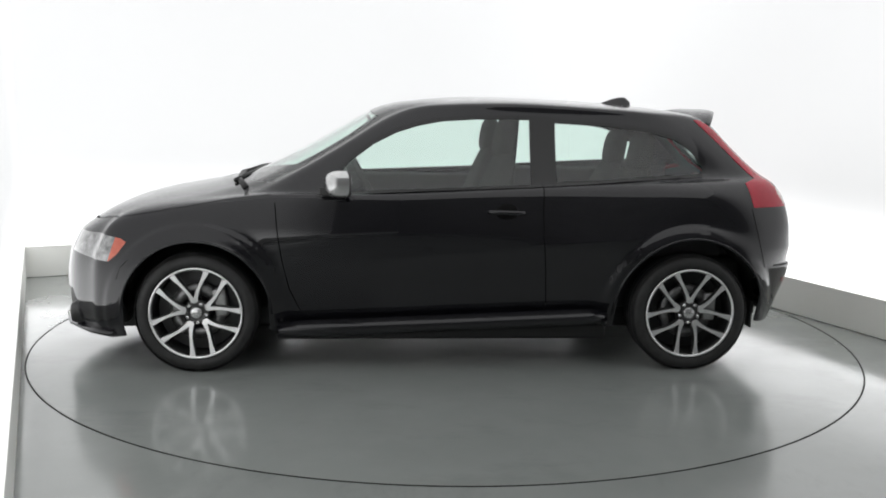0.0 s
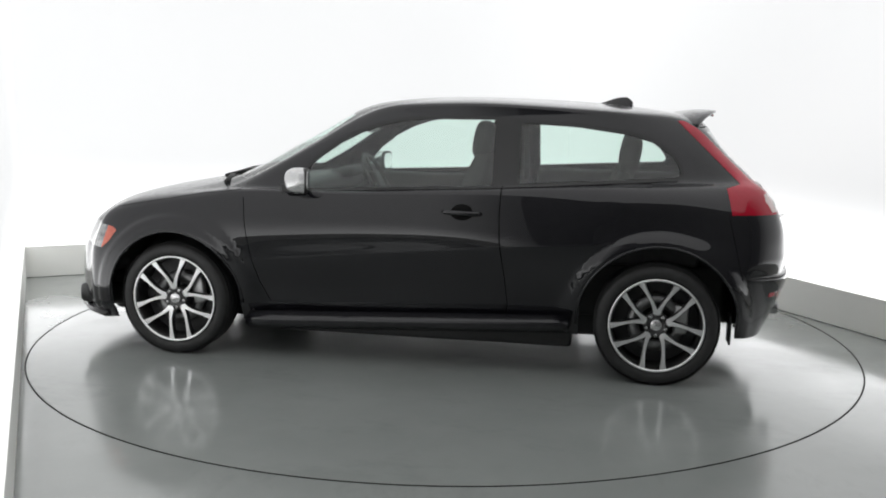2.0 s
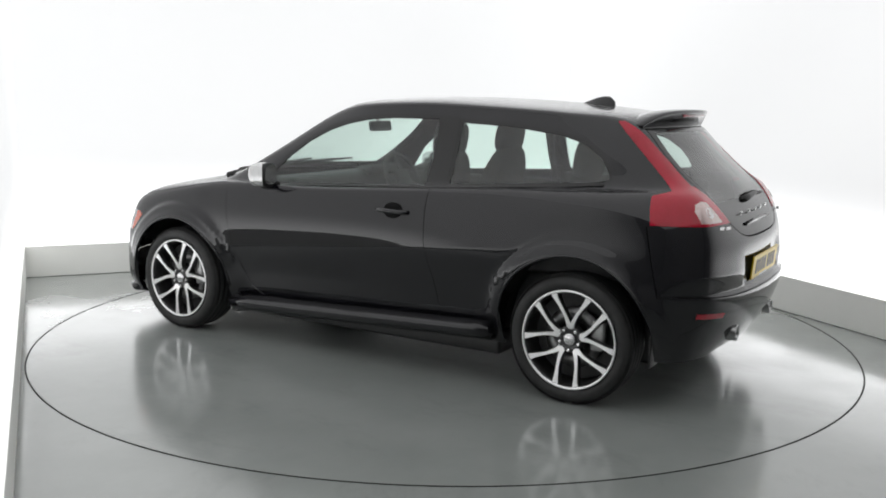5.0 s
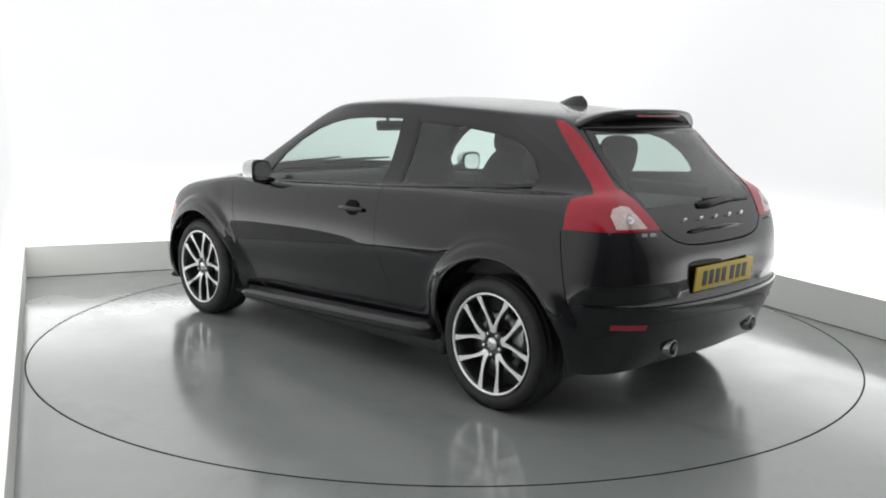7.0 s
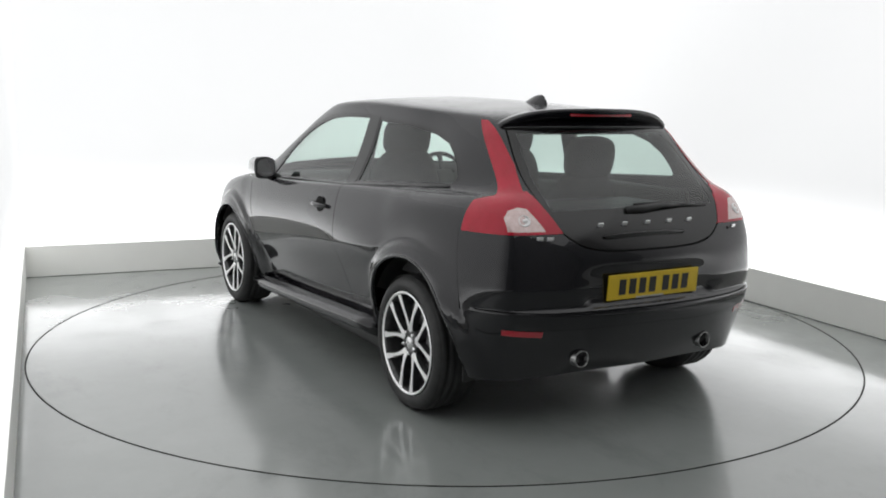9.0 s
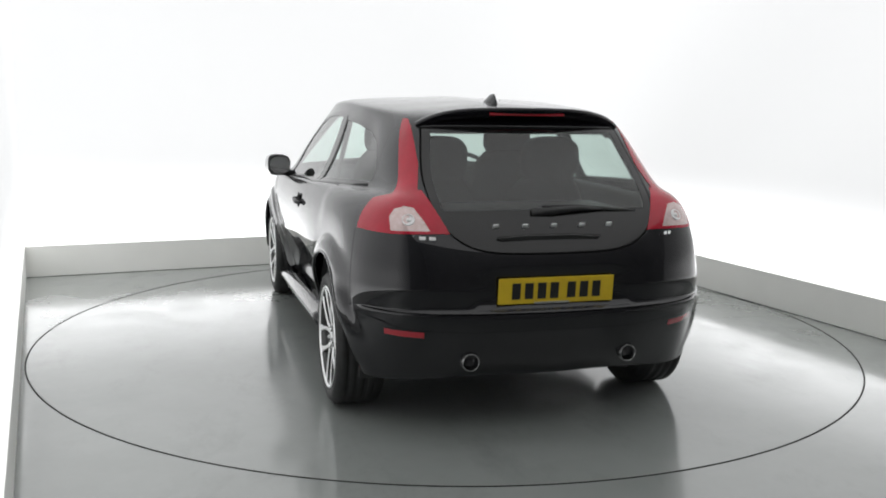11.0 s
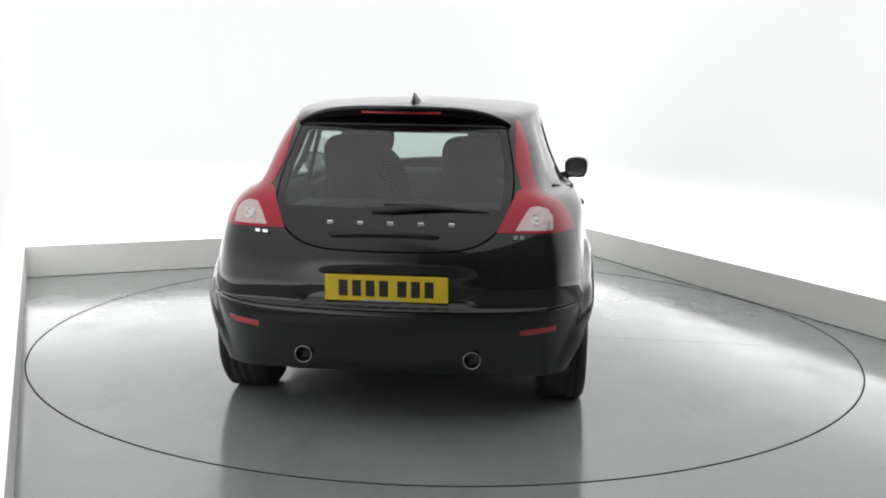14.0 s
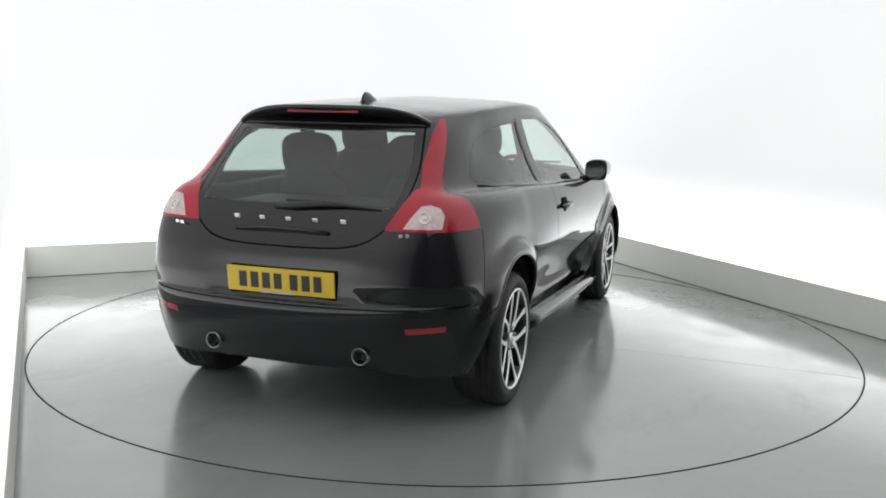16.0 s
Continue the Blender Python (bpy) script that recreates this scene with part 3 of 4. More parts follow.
FRONT_GLASS = [(0.665, 0.955), (0.52, 1.115), (0.40, 1.205), (0.28, 1.267), (0.16, 1.306), (0.03, 1.331), (-0.15, 1.343), (-0.445, 1.343), (-0.445, 1.003)]
REAR_GLASS = [(-0.585, 1.018), (-0.585, 1.328), (-0.88, 1.313), (-1.14, 1.278), (-1.27, 1.24), (-1.355, 1.18), (-1.405, 1.115), (-1.415, 1.085), (-1.395, 1.066)]
HATCH = [(0.40, 1.318), (0.455, 1.30), (0.49, 1.23), (0.512, 1.14), (0.515, 1.06), (0.502, 0.98), (0.468, 0.915), (0.41, 0.862), (0.33, 0.828), (0.18, 0.812), (-0.18, 0.812), (-0.33, 0.828), (-0.41, 0.862), (-0.468, 0.915), (-0.502, 0.98), (-0.515, 1.06), (-0.512, 1.14), (-0.49, 1.23), (-0.455, 1.30), (-0.40, 1.318)]
SCREEN = [(0.70, 0.995), (0.655, 1.10), (0.60, 1.21), (0.545, 1.30), (0.50, 1.352), (0.30, 1.372), (0.0, 1.378), (-0.30, 1.372), (-0.50, 1.352), (-0.545, 1.30), (-0.60, 1.21), (-0.655, 1.10), (-0.70, 0.995)]


def rounded(outline, steps=3):
    """The outline with its corners eased by a closed Catmull-Rom curve."""
    pts = np.array(outline)
    n, out = len(pts), []
    for k in range(n):
        p0, p1, p2, p3 = (pts[(k + j) % n] for j in (-1, 0, 1, 2))
        for i in range(steps):
            t = i / steps
            q = 0.5 * (2 * p1 + (p2 - p0) * t + (2 * p0 - 5 * p1 + 4 * p2 - p3) * t * t + (3 * p1 - p0 - 3 * p2 + p3) * t ** 3)
            out.append((float(q[0]), float(q[1])))
    # keep it convex
    pts, hull = sorted(out), []
    for seq in (pts, pts[::-1]):
        side = []
        for p in seq:
            while len(side) > 1 and (side[-1][0] - side[-2][0]) * (p[1] - side[-2][1]) - (side[-1][1] - side[-2][1]) * (p[0] - side[-2][0]) <= 1e-9:
                side.pop()
            side.append(p)
        hull += side[:-1]
    return hull


HATCH = rounded(HATCH)
DOOR_LINE = [(0.905, 0.90), (0.895, 0.77), (0.872, 0.60), (0.84, 0.44), (0.79, 0.32), (0.70, 0.262), (-0.40, 0.272), (-0.53, 0.295), (-0.545, 0.36), (-0.53, 0.52), (-0.505, 0.72), (-0.50, 0.86), (-0.505, 1.01)]


def arch(wx):
    r = ARCH_R[wx]
    return [(wx + r * math.cos(a), WHEEL_R + r * math.sin(a)) for a in (math.radians(k) for k in range(-10, 191, 8))] + [(wx - r, 0.05), (wx + r, 0.05)]


def on_side(tree, x, z, side, out=0.0):
    """The point of the skin at x, z on one side."""
    hit = tree.ray_cast(Vector((x, 1.4 * side, z)), Vector((0, -side, 0)))
    return hit[0] + Vector((0, side * out, 0)) if hit[0] else None


def mouldings(tree):
    for s in (1, -1):
        for wx in (WHEEL_X, -WHEEL_X):
            bm = blank()
            pts = [on_side(tree, wx + (ARCH_R[wx] + 0.005) * math.cos(a), WHEEL_R + (ARCH_R[wx] + 0.005) * math.sin(a), s, -0.001) for a in (math.radians(k) for k in range(-4, 185, 6))]
            tube(bm, [p for p in pts if p], 0.0075, 8)
            part("arch_lip", bm, PAINT, car)
        bm = blank()
        belt = [(0.69, 0.936), (0.4, 0.951), (0.1, 0.9665), (-0.2, 0.979), (-0.46, 0.9905), (-0.7, 1.004), (-1.0, 1.024), (-1.25, 1.039), (-1.40, 1.049)]
        tube(bm, [on_side(tree, x, z, s, 0.0) for x, z in belt], 0.0065, 8)
        part("belt_moulding", bm, SHINY, car, "gloss black belt moulding")


def car_skin():
    bm = shell_bmesh()
    mouldings(BVHTree.FromBMesh(bm))
    bm.faces.layers.int.new("p")
    # wheel openings
    for s in (1, -1):
        for wx in (WHEEL_X, -WHEEL_X):
            cut(bm, side_planes(arch(wx), s), 99)
    # glass and its black surrounds
    tag = 10
    panes = []
    for s in (1, -1):
        for outline in (FRONT_GLASS, REAR_GLASS):
            cut(bm, side_planes(grown(outline, 0.017), s), tag)
            cut(bm, side_planes(outline, s), tag + 1, tag)
            panes.append(tag)
            tag += 2
        # pillar trim between the two windows
        cut(bm, side_planes([(-0.462, 1.0), (-0.462, 1.36), (-0.568, 1.355), (-0.568, 1.01)], s), 30 if s > 0 else 31)
    cut(bm, tail_planes(grown(SCREEN, 0.03), 0.2), 20)
    cut(bm, tail_planes(SCREEN, 0.2), 21, 20)
    # tail lamps
    for s, red, lens in ((1, 40, 42), (-1, 41, 43)):
        lobe = [(Vector((-1.668, 0, 0.893)), Vector((1, 0, -0.20)).normalized()), (Vector((0, 0, 0.890)), Vector((0, 0, -1))),
                (Vector((-1.65, 0, 1.018)), Vector((0.30, 0, 1)).normalized()),
                (Vector((0, s * 0.455, 0.890)), Vector((0, -s * 0.15, 0.075)).normalized())]
        cut(bm, lobe, red)
        stem = [(Vector((-1.70, 0, 1.055)), Vector((0.30, 0, -0.309)).normalized()), (Vector((0, 0, 0.98)), Vector((0, 0, -1))), (Vector((0, 0, 1.352)), Vector((0, 0, 1))),
                (Vector((0, s * 0.528, 1.05)), Vector((0, -s, -0.05)).normalized()), (Vector((0, s * 0.478, 1.31)), Vector((0, -s, -0.30)).normalized())]
        cut(bm, stem, red)
        cut(bm, tail_planes([(s * 0.535, 0.900), (s * 0.692, 0.902), (s * 0.690, 0.955), (s * 0.668, 0.985), (s * 0.63, 0.998), (s * 0.592, 0.992), (s * 0.560, 0.945)], -1.5), lens, red)
    # glazed tailgate: clear above, black below and round the edge
    cut(bm, tail_planes(grown(HATCH, 0.009), -1.35), 98)
    cut(bm, tail_planes(HATCH, -1.35), 50, 98)
    clear = [(y * 0.93, min(z, 1.30)) for y, z in HATCH if z > 0.963]
    cut(bm, tail_planes(clear, -1.35), 51, 50)
    # head lamps
    for s, lamp, amber in ((1, 44, 46), (-1, 45, 47)):
        cut(bm, side_planes([(2.04, 0.600), (2.0, 0.705), (1.80, 0.722), (1.70, 0.707), (1.672, 0.690), (1.72, 0.625), (1.765, 0.588)], s), lamp)
        cut(bm, side_planes([(1.772, 0.58), (1.722, 0.735), (1.65, 0.735), (1.65, 0.58)], s), amber, lamp)
    # joints: doors, bumpers, bonnet, fuel flap
    for s in (1, -1):
        strip(bm, DOOR_LINE, s, 80 if s > 0 else 81)
        strip(bm, [(-1.655, 0.885), (-1.70, 0.70), (-1.735, 0.565)], s, 82 if s > 0 else 83, 0.005)
        strip(bm, [(1.66, 0.60), (1.70, 0.56), (1.72, 0.50)], s, 84 if s > 0 else 85, 0.005)
        strip(bm, [(1.95, 0.765), (1.72, 0.812), (1.45, 0.862), (1.15, 0.915), (0.93, 0.942)], s, 86 if s > 0 else 87, 0.006)
    tail_strip(bm, [(0.80, 0.573), (0.5, 0.562), (0.0, 0.558), (-0.5, 0.562), (-0.80, 0.573)], 88, 0.006)
    # door panels and bumpers as panels of their own
    for s, tagd in ((1, 60), (-1, 61)):
        cut(bm, side_planes([(0.902, 0.90), (0.892, 0.77), (0.868, 0.60), (0.836, 0.44), (0.787, 0.323), (0.70, 0.265), (-0.40, 0.275), (-0.526, 0.298), (-0.541, 0.36), (-0.502, 0.80), (-0.502, 0.99), (-0.43, 0.987), (0.66, 0.938), (0.88, 0.925)], s), tagd)
    cut(bm, [(Vector((-1.60, 0, 0)), Vector((1, 0, 0))), (Vector((0, 0, 0.565)), Vector((0, 0, 1)))], 62)
    for s, tagr in ((1, 67), (-1, 68)):
        cut(bm, tail_planes([(s * 0.565, 0.458), (s * 0.715, 0.468), (s * 0.718, 0.492), (s * 0.565, 0.484)], -1.5), tagr, 62)
    cut(bm, [(Vector((1.60, 0, 0)), Vector((-1, 0, 0))), (Vector((0, 0, 0.56)), Vector((0, 0, 1)))], 63)
    cut(bm, tail_planes([(0.62, 0.20), (0.66, 0.33), (0.60, 0.40), (-0.60, 0.40), (-0.66, 0.33), (-0.62, 0.20)], 1.7), 64, 63)
    cut(bm, tail_planes([(0.42, 0.50), (0.36, 0.66), (-0.36, 0.66), (-0.42, 0.50)], 1.9), 65)
    cut(bm, [(Vector((0.95, 0, 0)), Vector((-1, 0, 0))), (Vector((2.06, 0, 0.68)), Vector((0.1, 0, -1)).normalized()),
             (Vector((1.95, 0, 0.767)), Vector((-0.16, 0, -1)).normalized())], 66)

    part("body", taken(bm, 0, rim=0.012), PAINT, car)
    for t in (*range(80, 89), 98):
        part("panel_gap", taken(bm, t, -0.009), GAP, car)
    part("windscreen_surround", taken(bm, 20, -0.001), SHINY, car)
    screen = part("windscreen", taken(bm, 21, -0.004, 0.004), PANE, car, "clear laminated windscreen")
    screen.visible_shadow = False
    for k, t in enumerate(panes):
        frame_ob = part("window_frame", taken(bm, t, -0.001, 0.010), SHINY, car, "gloss black window surround")
        pane = part("side_window", taken(bm, t + 1, -0.005, 0.004), PANE, frame_ob, "faintly green side glass")
        pane.visible_shadow = False
    for t in (30, 31):
        part("pillar_trim", taken(bm, t, 0.001, 0.004), SHINY, car, "gloss black pillar trim")
    hatch = part("tailgate_glass_edge", taken(bm, 50, -0.001, 0.012), SHINY, car, "gloss black lower panel of the glass tailgate")
    pane = part("tailgate_glass", taken(bm, 51, -0.002, 0.004), PANE_DARK, hatch, "dark tinted tailgate glass")
    pane.visible_shadow = False
    for red, lens in ((40, 42), (41, 43)):
        lamp = part("tail_light", taken(bm, red, 0.003, 0.012), RED, car, "tall red tail lamp")
        part("lamp_backing", taken(bm, red, -0.025), CABIN, lamp)
        glassy = taken(bm, lens, 0.0025, 0.010)
        lay = glassy.verts.layers.float_vector["n"]
        spot = min((v for v in glassy.verts if Vector(v[lay]).length > 0.1), key=lambda v: abs(abs(v.co.y) - 0.622) + abs(v.co.z - 0.945))
        at = Matrix.Translation(spot.co) @ Vector(spot[lay]).to_track_quat("Z", "Y").to_matrix().to_4x4()
        part("reversing_lens", glassy, LENS, lamp, "clear reversing lamp lens")
        bm_ring = blank()
        lathe(bm_ring, [(0.027, -0.003), (0.026, 0.001), (0.024, 0.0015), (0.022, -0.0005), (0.010, -0.0005), (0.008, 0.001), (0.0, 0.0015)], 32, "Z", at)
        part("bulb_reflector", bm_ring, LENS_RING, lamp, "round reflector in the lamp")
    for lampt, amber in ((44, 46), (45, 47)):
        lamp = part("headlight", taken(bm, lampt, 0.001, 0.008), HEADLENS, car, "clear headlamp")
        part("indicator_lens", taken(bm, amber, 0.001, 0.008), AMBER, lamp, "amber indicator lens")
    doors = [part("door", taken(bm, t, 0.0, 0.012), PAINT, car, "closed black front door") for t in (60, 61)]
    rear = part("rear_bumper", taken(bm, 62, 0.003, 0.012), PAINT, car)
    for t in (67, 68):
        part("reflector", taken(bm, t, 0.005, 0.008), RED_DARK, rear, "red bumper reflector")
    nose = part("front_bumper", taken(bm, 63, 0.0, 0.012), PAINT, car)
    part("lower_intake", taken(bm, 64, -0.02, 0.012), TRIM, nose, "dark lower air intake")
    part("grille", taken(bm, 65, -0.01, 0.012), TRIM, car, "dark front grille")
    part("bonnet", taken(bm, 66, 0.0, 0.012), PAINT, car)
    bm.free()
    return doors, rear, hatch


doors, rear_bumper, hatch = car_skin()


# ---- wheels ----
def make_wheel():
    """Left wheel with its hub at the origin, the outer face towards +y."""
    bm = blank()
    lathe(bm, [(0.205, -0.20), (0.225, -0.19), (0.222, -0.02), (0.228, 0.012), (0.241, 0.020), (0.2445, 0.016), (0.246, 0.004), (0.240, -0.20)], 64, "Y")
    wheel = part("wheel", bm, ALLOY_DARK, car, "five twin-spoke alloy wheel, machined face with grey pockets")
    bm = blank()
    lathe(bm, [(0.2435, 0.0175), (0.2405, 0.0215), (0.2335, 0.019), (0.231, 0.013)], 64, "Y")
    part("rim_lip", bm, ALLOY, wheel, "bright machined rim lip")
    bm = blank()
    prof = [(0.238, -0.19), (0.245, -0.205), (0.290, -0.21), (0.309, -0.195), (0.3165, -0.16), (0.318, -0.10), (0.3165, -0.03), (0.309, 0.000), (0.297, 0.016), (0.275, 0.022), (0.252, 0.017), (0.244, 0.006)]
    lathe(bm, prof, 72, "Y")
    part("tyre", bm, RUBBER, wheel, "worn black road tyre")
    bm = blank()
    for off in (-0.155, -0.11, -0.07, -0.03):
        lathe(bm, [(0.3155, off), (0.3187, off + 0.002), (0.3187, off + 0.03), (0.3155, off + 0.032)], 72, "Y")
    part("tread", bm, RUBBER, wheel)
    # one spoke: from the hub's junction to the rim, twisted away from the pair's middle
    bm = blank()
    a0, a1 = math.radians(33), math.radians(13.2)
    rings = []
    for k in range(9):
        t = k / 8
        r = 0.050 + (0.236 - 0.050) * t
        a = a1 + (a0 - a1) * (1 - t) ** 1.6
        w = 0.0112 - 0.0032 * math.sin(math.pi * t) + 0.007 * t ** 4 + 0.006 * (1 - t) ** 3
        y = 0.000 + 0.014 * t ** 0.7 - 0.004 * (1 - t) ** 2
        c = Vector((r * math.cos(a), 0, r * math.sin(a)))
        d = Vector((-math.sin(a + 0.25 * (1 - t)), 0, math.cos(a + 0.25 * (1 - t))))
        rings.append([bm.verts.new(c + d * u + Vector((0, v, 0))) for u, v in ((-w, y - 0.004), (-w * 0.86, y), (w * 0.86, y), (w, y - 0.004), (w * 1.15, y - 0.035), (-w * 1.15, y - 0.035))])
    for a, b in zip(rings, rings[1:]):
        for j in range(6):
            f = bm.faces.new((a[j], a[(j + 1) % 6], b[(j + 1) % 6], b[j]))
            f.material_index = 1 if j in (3, 4, 5) else 0
    bm.faces.new(rings[0])
    bm.faces.new(rings[-1][::-1])
    bmesh.ops.recalc_face_normals(bm, faces=bm.faces[:])
    other = bm.copy()
    bmesh.ops.scale(other, vec=(1, 1, -1), verts=other.verts[:])
    bmesh.ops.reverse_faces(other, faces=other.faces[:])
    first = [part("spoke", b, [ALLOY, ALLOY_DARK], wheel, smooth=False) for b in (bm, other)]
    for s in first:
        for k in range(5):
            turn = pose(0, 0, 0, 0, 90 - 72 * k, 0)
            ob = s if k == 0 else s.copy()
            if k:
                scene.collection.objects.link(ob)
            ob.matrix_basis = turn
    bm = blank()
    lathe(bm, [(0.066, -0.05), (0.066, -0.008), (0.060, -0.003), (0.034, -0.004), (0.031, -0.012), (0.0, -0.012)], 40, "Y")
    part("hub", bm, ALLOY_DARK, wheel)
    bm = blank()
    lathe(bm, [(0.030, -0.012), (0.030, 0.001), (0.026, 0.004), (0.0, 0.005)], 32, "Y")
    part("centre_cap", bm, SILVER, wheel, "silver centre cap")
    bm = blank()
    lathe(bm, [(0.009, -0.004), (0.009, 0.005), (0.006, 0.008), (0.0, 0.008)], 6, "Y", pose(0.052, 0, 0))
    bolt = part("wheel_bolt", bm, CHROME, wheel, smooth=False)
    for k in range(5):
        ob = bolt if k == 0 else bolt.copy()
        if k:
            scene.collection.objects.link(ob)
        ob.matrix_basis = pose(0, 0, 0, 0, 90 - 72 * k, 0)
    bm = blank()
    lathe(bm, [(0.085, -0.055), (0.148, -0.055), (0.148, -0.080), (0.085, -0.080)], 48, "Y", close=True)
    part("brake_disc", bm, IRON, wheel, "bare iron brake disc")
    bm = blank()
    box(bm, (0.07, 0.05, 0.15), pose(-0.125, -0.06, 0.03), 0.012)
    part("brake_caliper", bm, SILVER_TRIM, wheel)
    bm = blank()
    lathe(bm, [(0.0, -0.10), (0.215, -0.10)], 40, "Y")
    part("brake_backplate", bm, TRIM, wheel)
    return wheel


HUB_Y = 0.855
wheel = make_wheel()
wheel.matrix_basis = pose(WHEEL_X, HUB_Y, WHEEL_R, 0, 8, 0)
copy_thing(wheel, pose(-WHEEL_X, HUB_Y, WHEEL_R, 0, -2, 0))
copy_thing(wheel, pose(WHEEL_X, -HUB_Y, WHEEL_R, 0, 20, 180))
copy_thing(wheel, pose(-WHEEL_X, -HUB_Y, WHEEL_R, 0, 30, 180))


def underside():
    for s in (1, -1):
        for wx in (WHEEL_X, -WHEEL_X):
            bm = blank()
            n = 28
            inner, outer = [], []
            for k in range(n + 1):
                a = math.radians(-4 + 188 * k / n)
                c, z = (ARCH_R[wx] + 0.004) * math.cos(a), (ARCH_R[wx] + 0.004) * math.sin(a)
                inner.append(bm.verts.new((wx + c, s * 0.58, WHEEL_R + z)))
                outer.append(bm.verts.new((wx + c, s * (0.850 if z > 0.2 else 0.74), WHEEL_R + z)))
            for k in range(n):
                bm.faces.new((inner[k], inner[k + 1], outer[k + 1], outer[k]))
            bm.faces.new(inner)
            part("wheel_arch_liner", bm, TRIM, car, "black plastic arch liner")
    bm = blank()
    box(bm, (3.50, 1.10, 0.24), pose(0.12, 0, 0.285), 0.03)
    # set low and wide to block light from the floor under the car
    box(bm, (1.78, 1.50, 0.12), pose(0.0, 0, 0.205), 0.02)
    box(bm, (0.24, 1.15, 0.06), pose(-1.74, 0, 0.315), 0.02)
    box(bm, (0.32, 1.30, 0.12), pose(1.88, 0, 0.27), 0.03)
    tube(bm, [(0.8, -0.1, 0.19), (-0.9, -0.1, 0.20), (-1.35, -0.25, 0.24), (-1.6, -0.34, 0.28)], 0.028)
    part("underbody", bm, TRIM, car, "dark underbody")
    for s in (1, -1):
        # side skirt: a long rounded blade under the door
        bm = blank()
        rings = []
        for k in range(15):
            x = 0.90 - 1.77 * k / 14
            up = 0.225 + 0.075 * (k / 14)
            y = 0.862 + 0.004 * math.sin(math.pi * k / 14)
            rings.append([bm.verts.new((x, s * yy, zz)) for yy, zz in ((0.80, up + 0.035), (y, up + 0.012), (y + 0.004, up - 0.002), (y - 0.004, up - 0.03), (0.80, up - 0.065), (0.74, up - 0.06))])
        for a, b in zip(rings, rings[1:]):
            for j in range(5):
                q = (a[j], a[j + 1], b[j + 1], b[j])
                bm.faces.new(q if s < 0 else q[::-1])
        for r in (rings[0], rings[-1]):
            bm.faces.new(r)
        bmesh.ops.recalc_face_normals(bm, faces=bm.faces[:])
        part("side_skirt", bm, PAINT, car, "black side skirt")
        for x in (0.905, -1.665):
            bm = blank()
            box(bm, (0.012, 0.11, 0.15), pose(x - 0.02 if x > 0 else x - 0.03, s * 0.735, 0.295), 0.004)
            part("mud_flap", bm, TRIM, car)


underside()


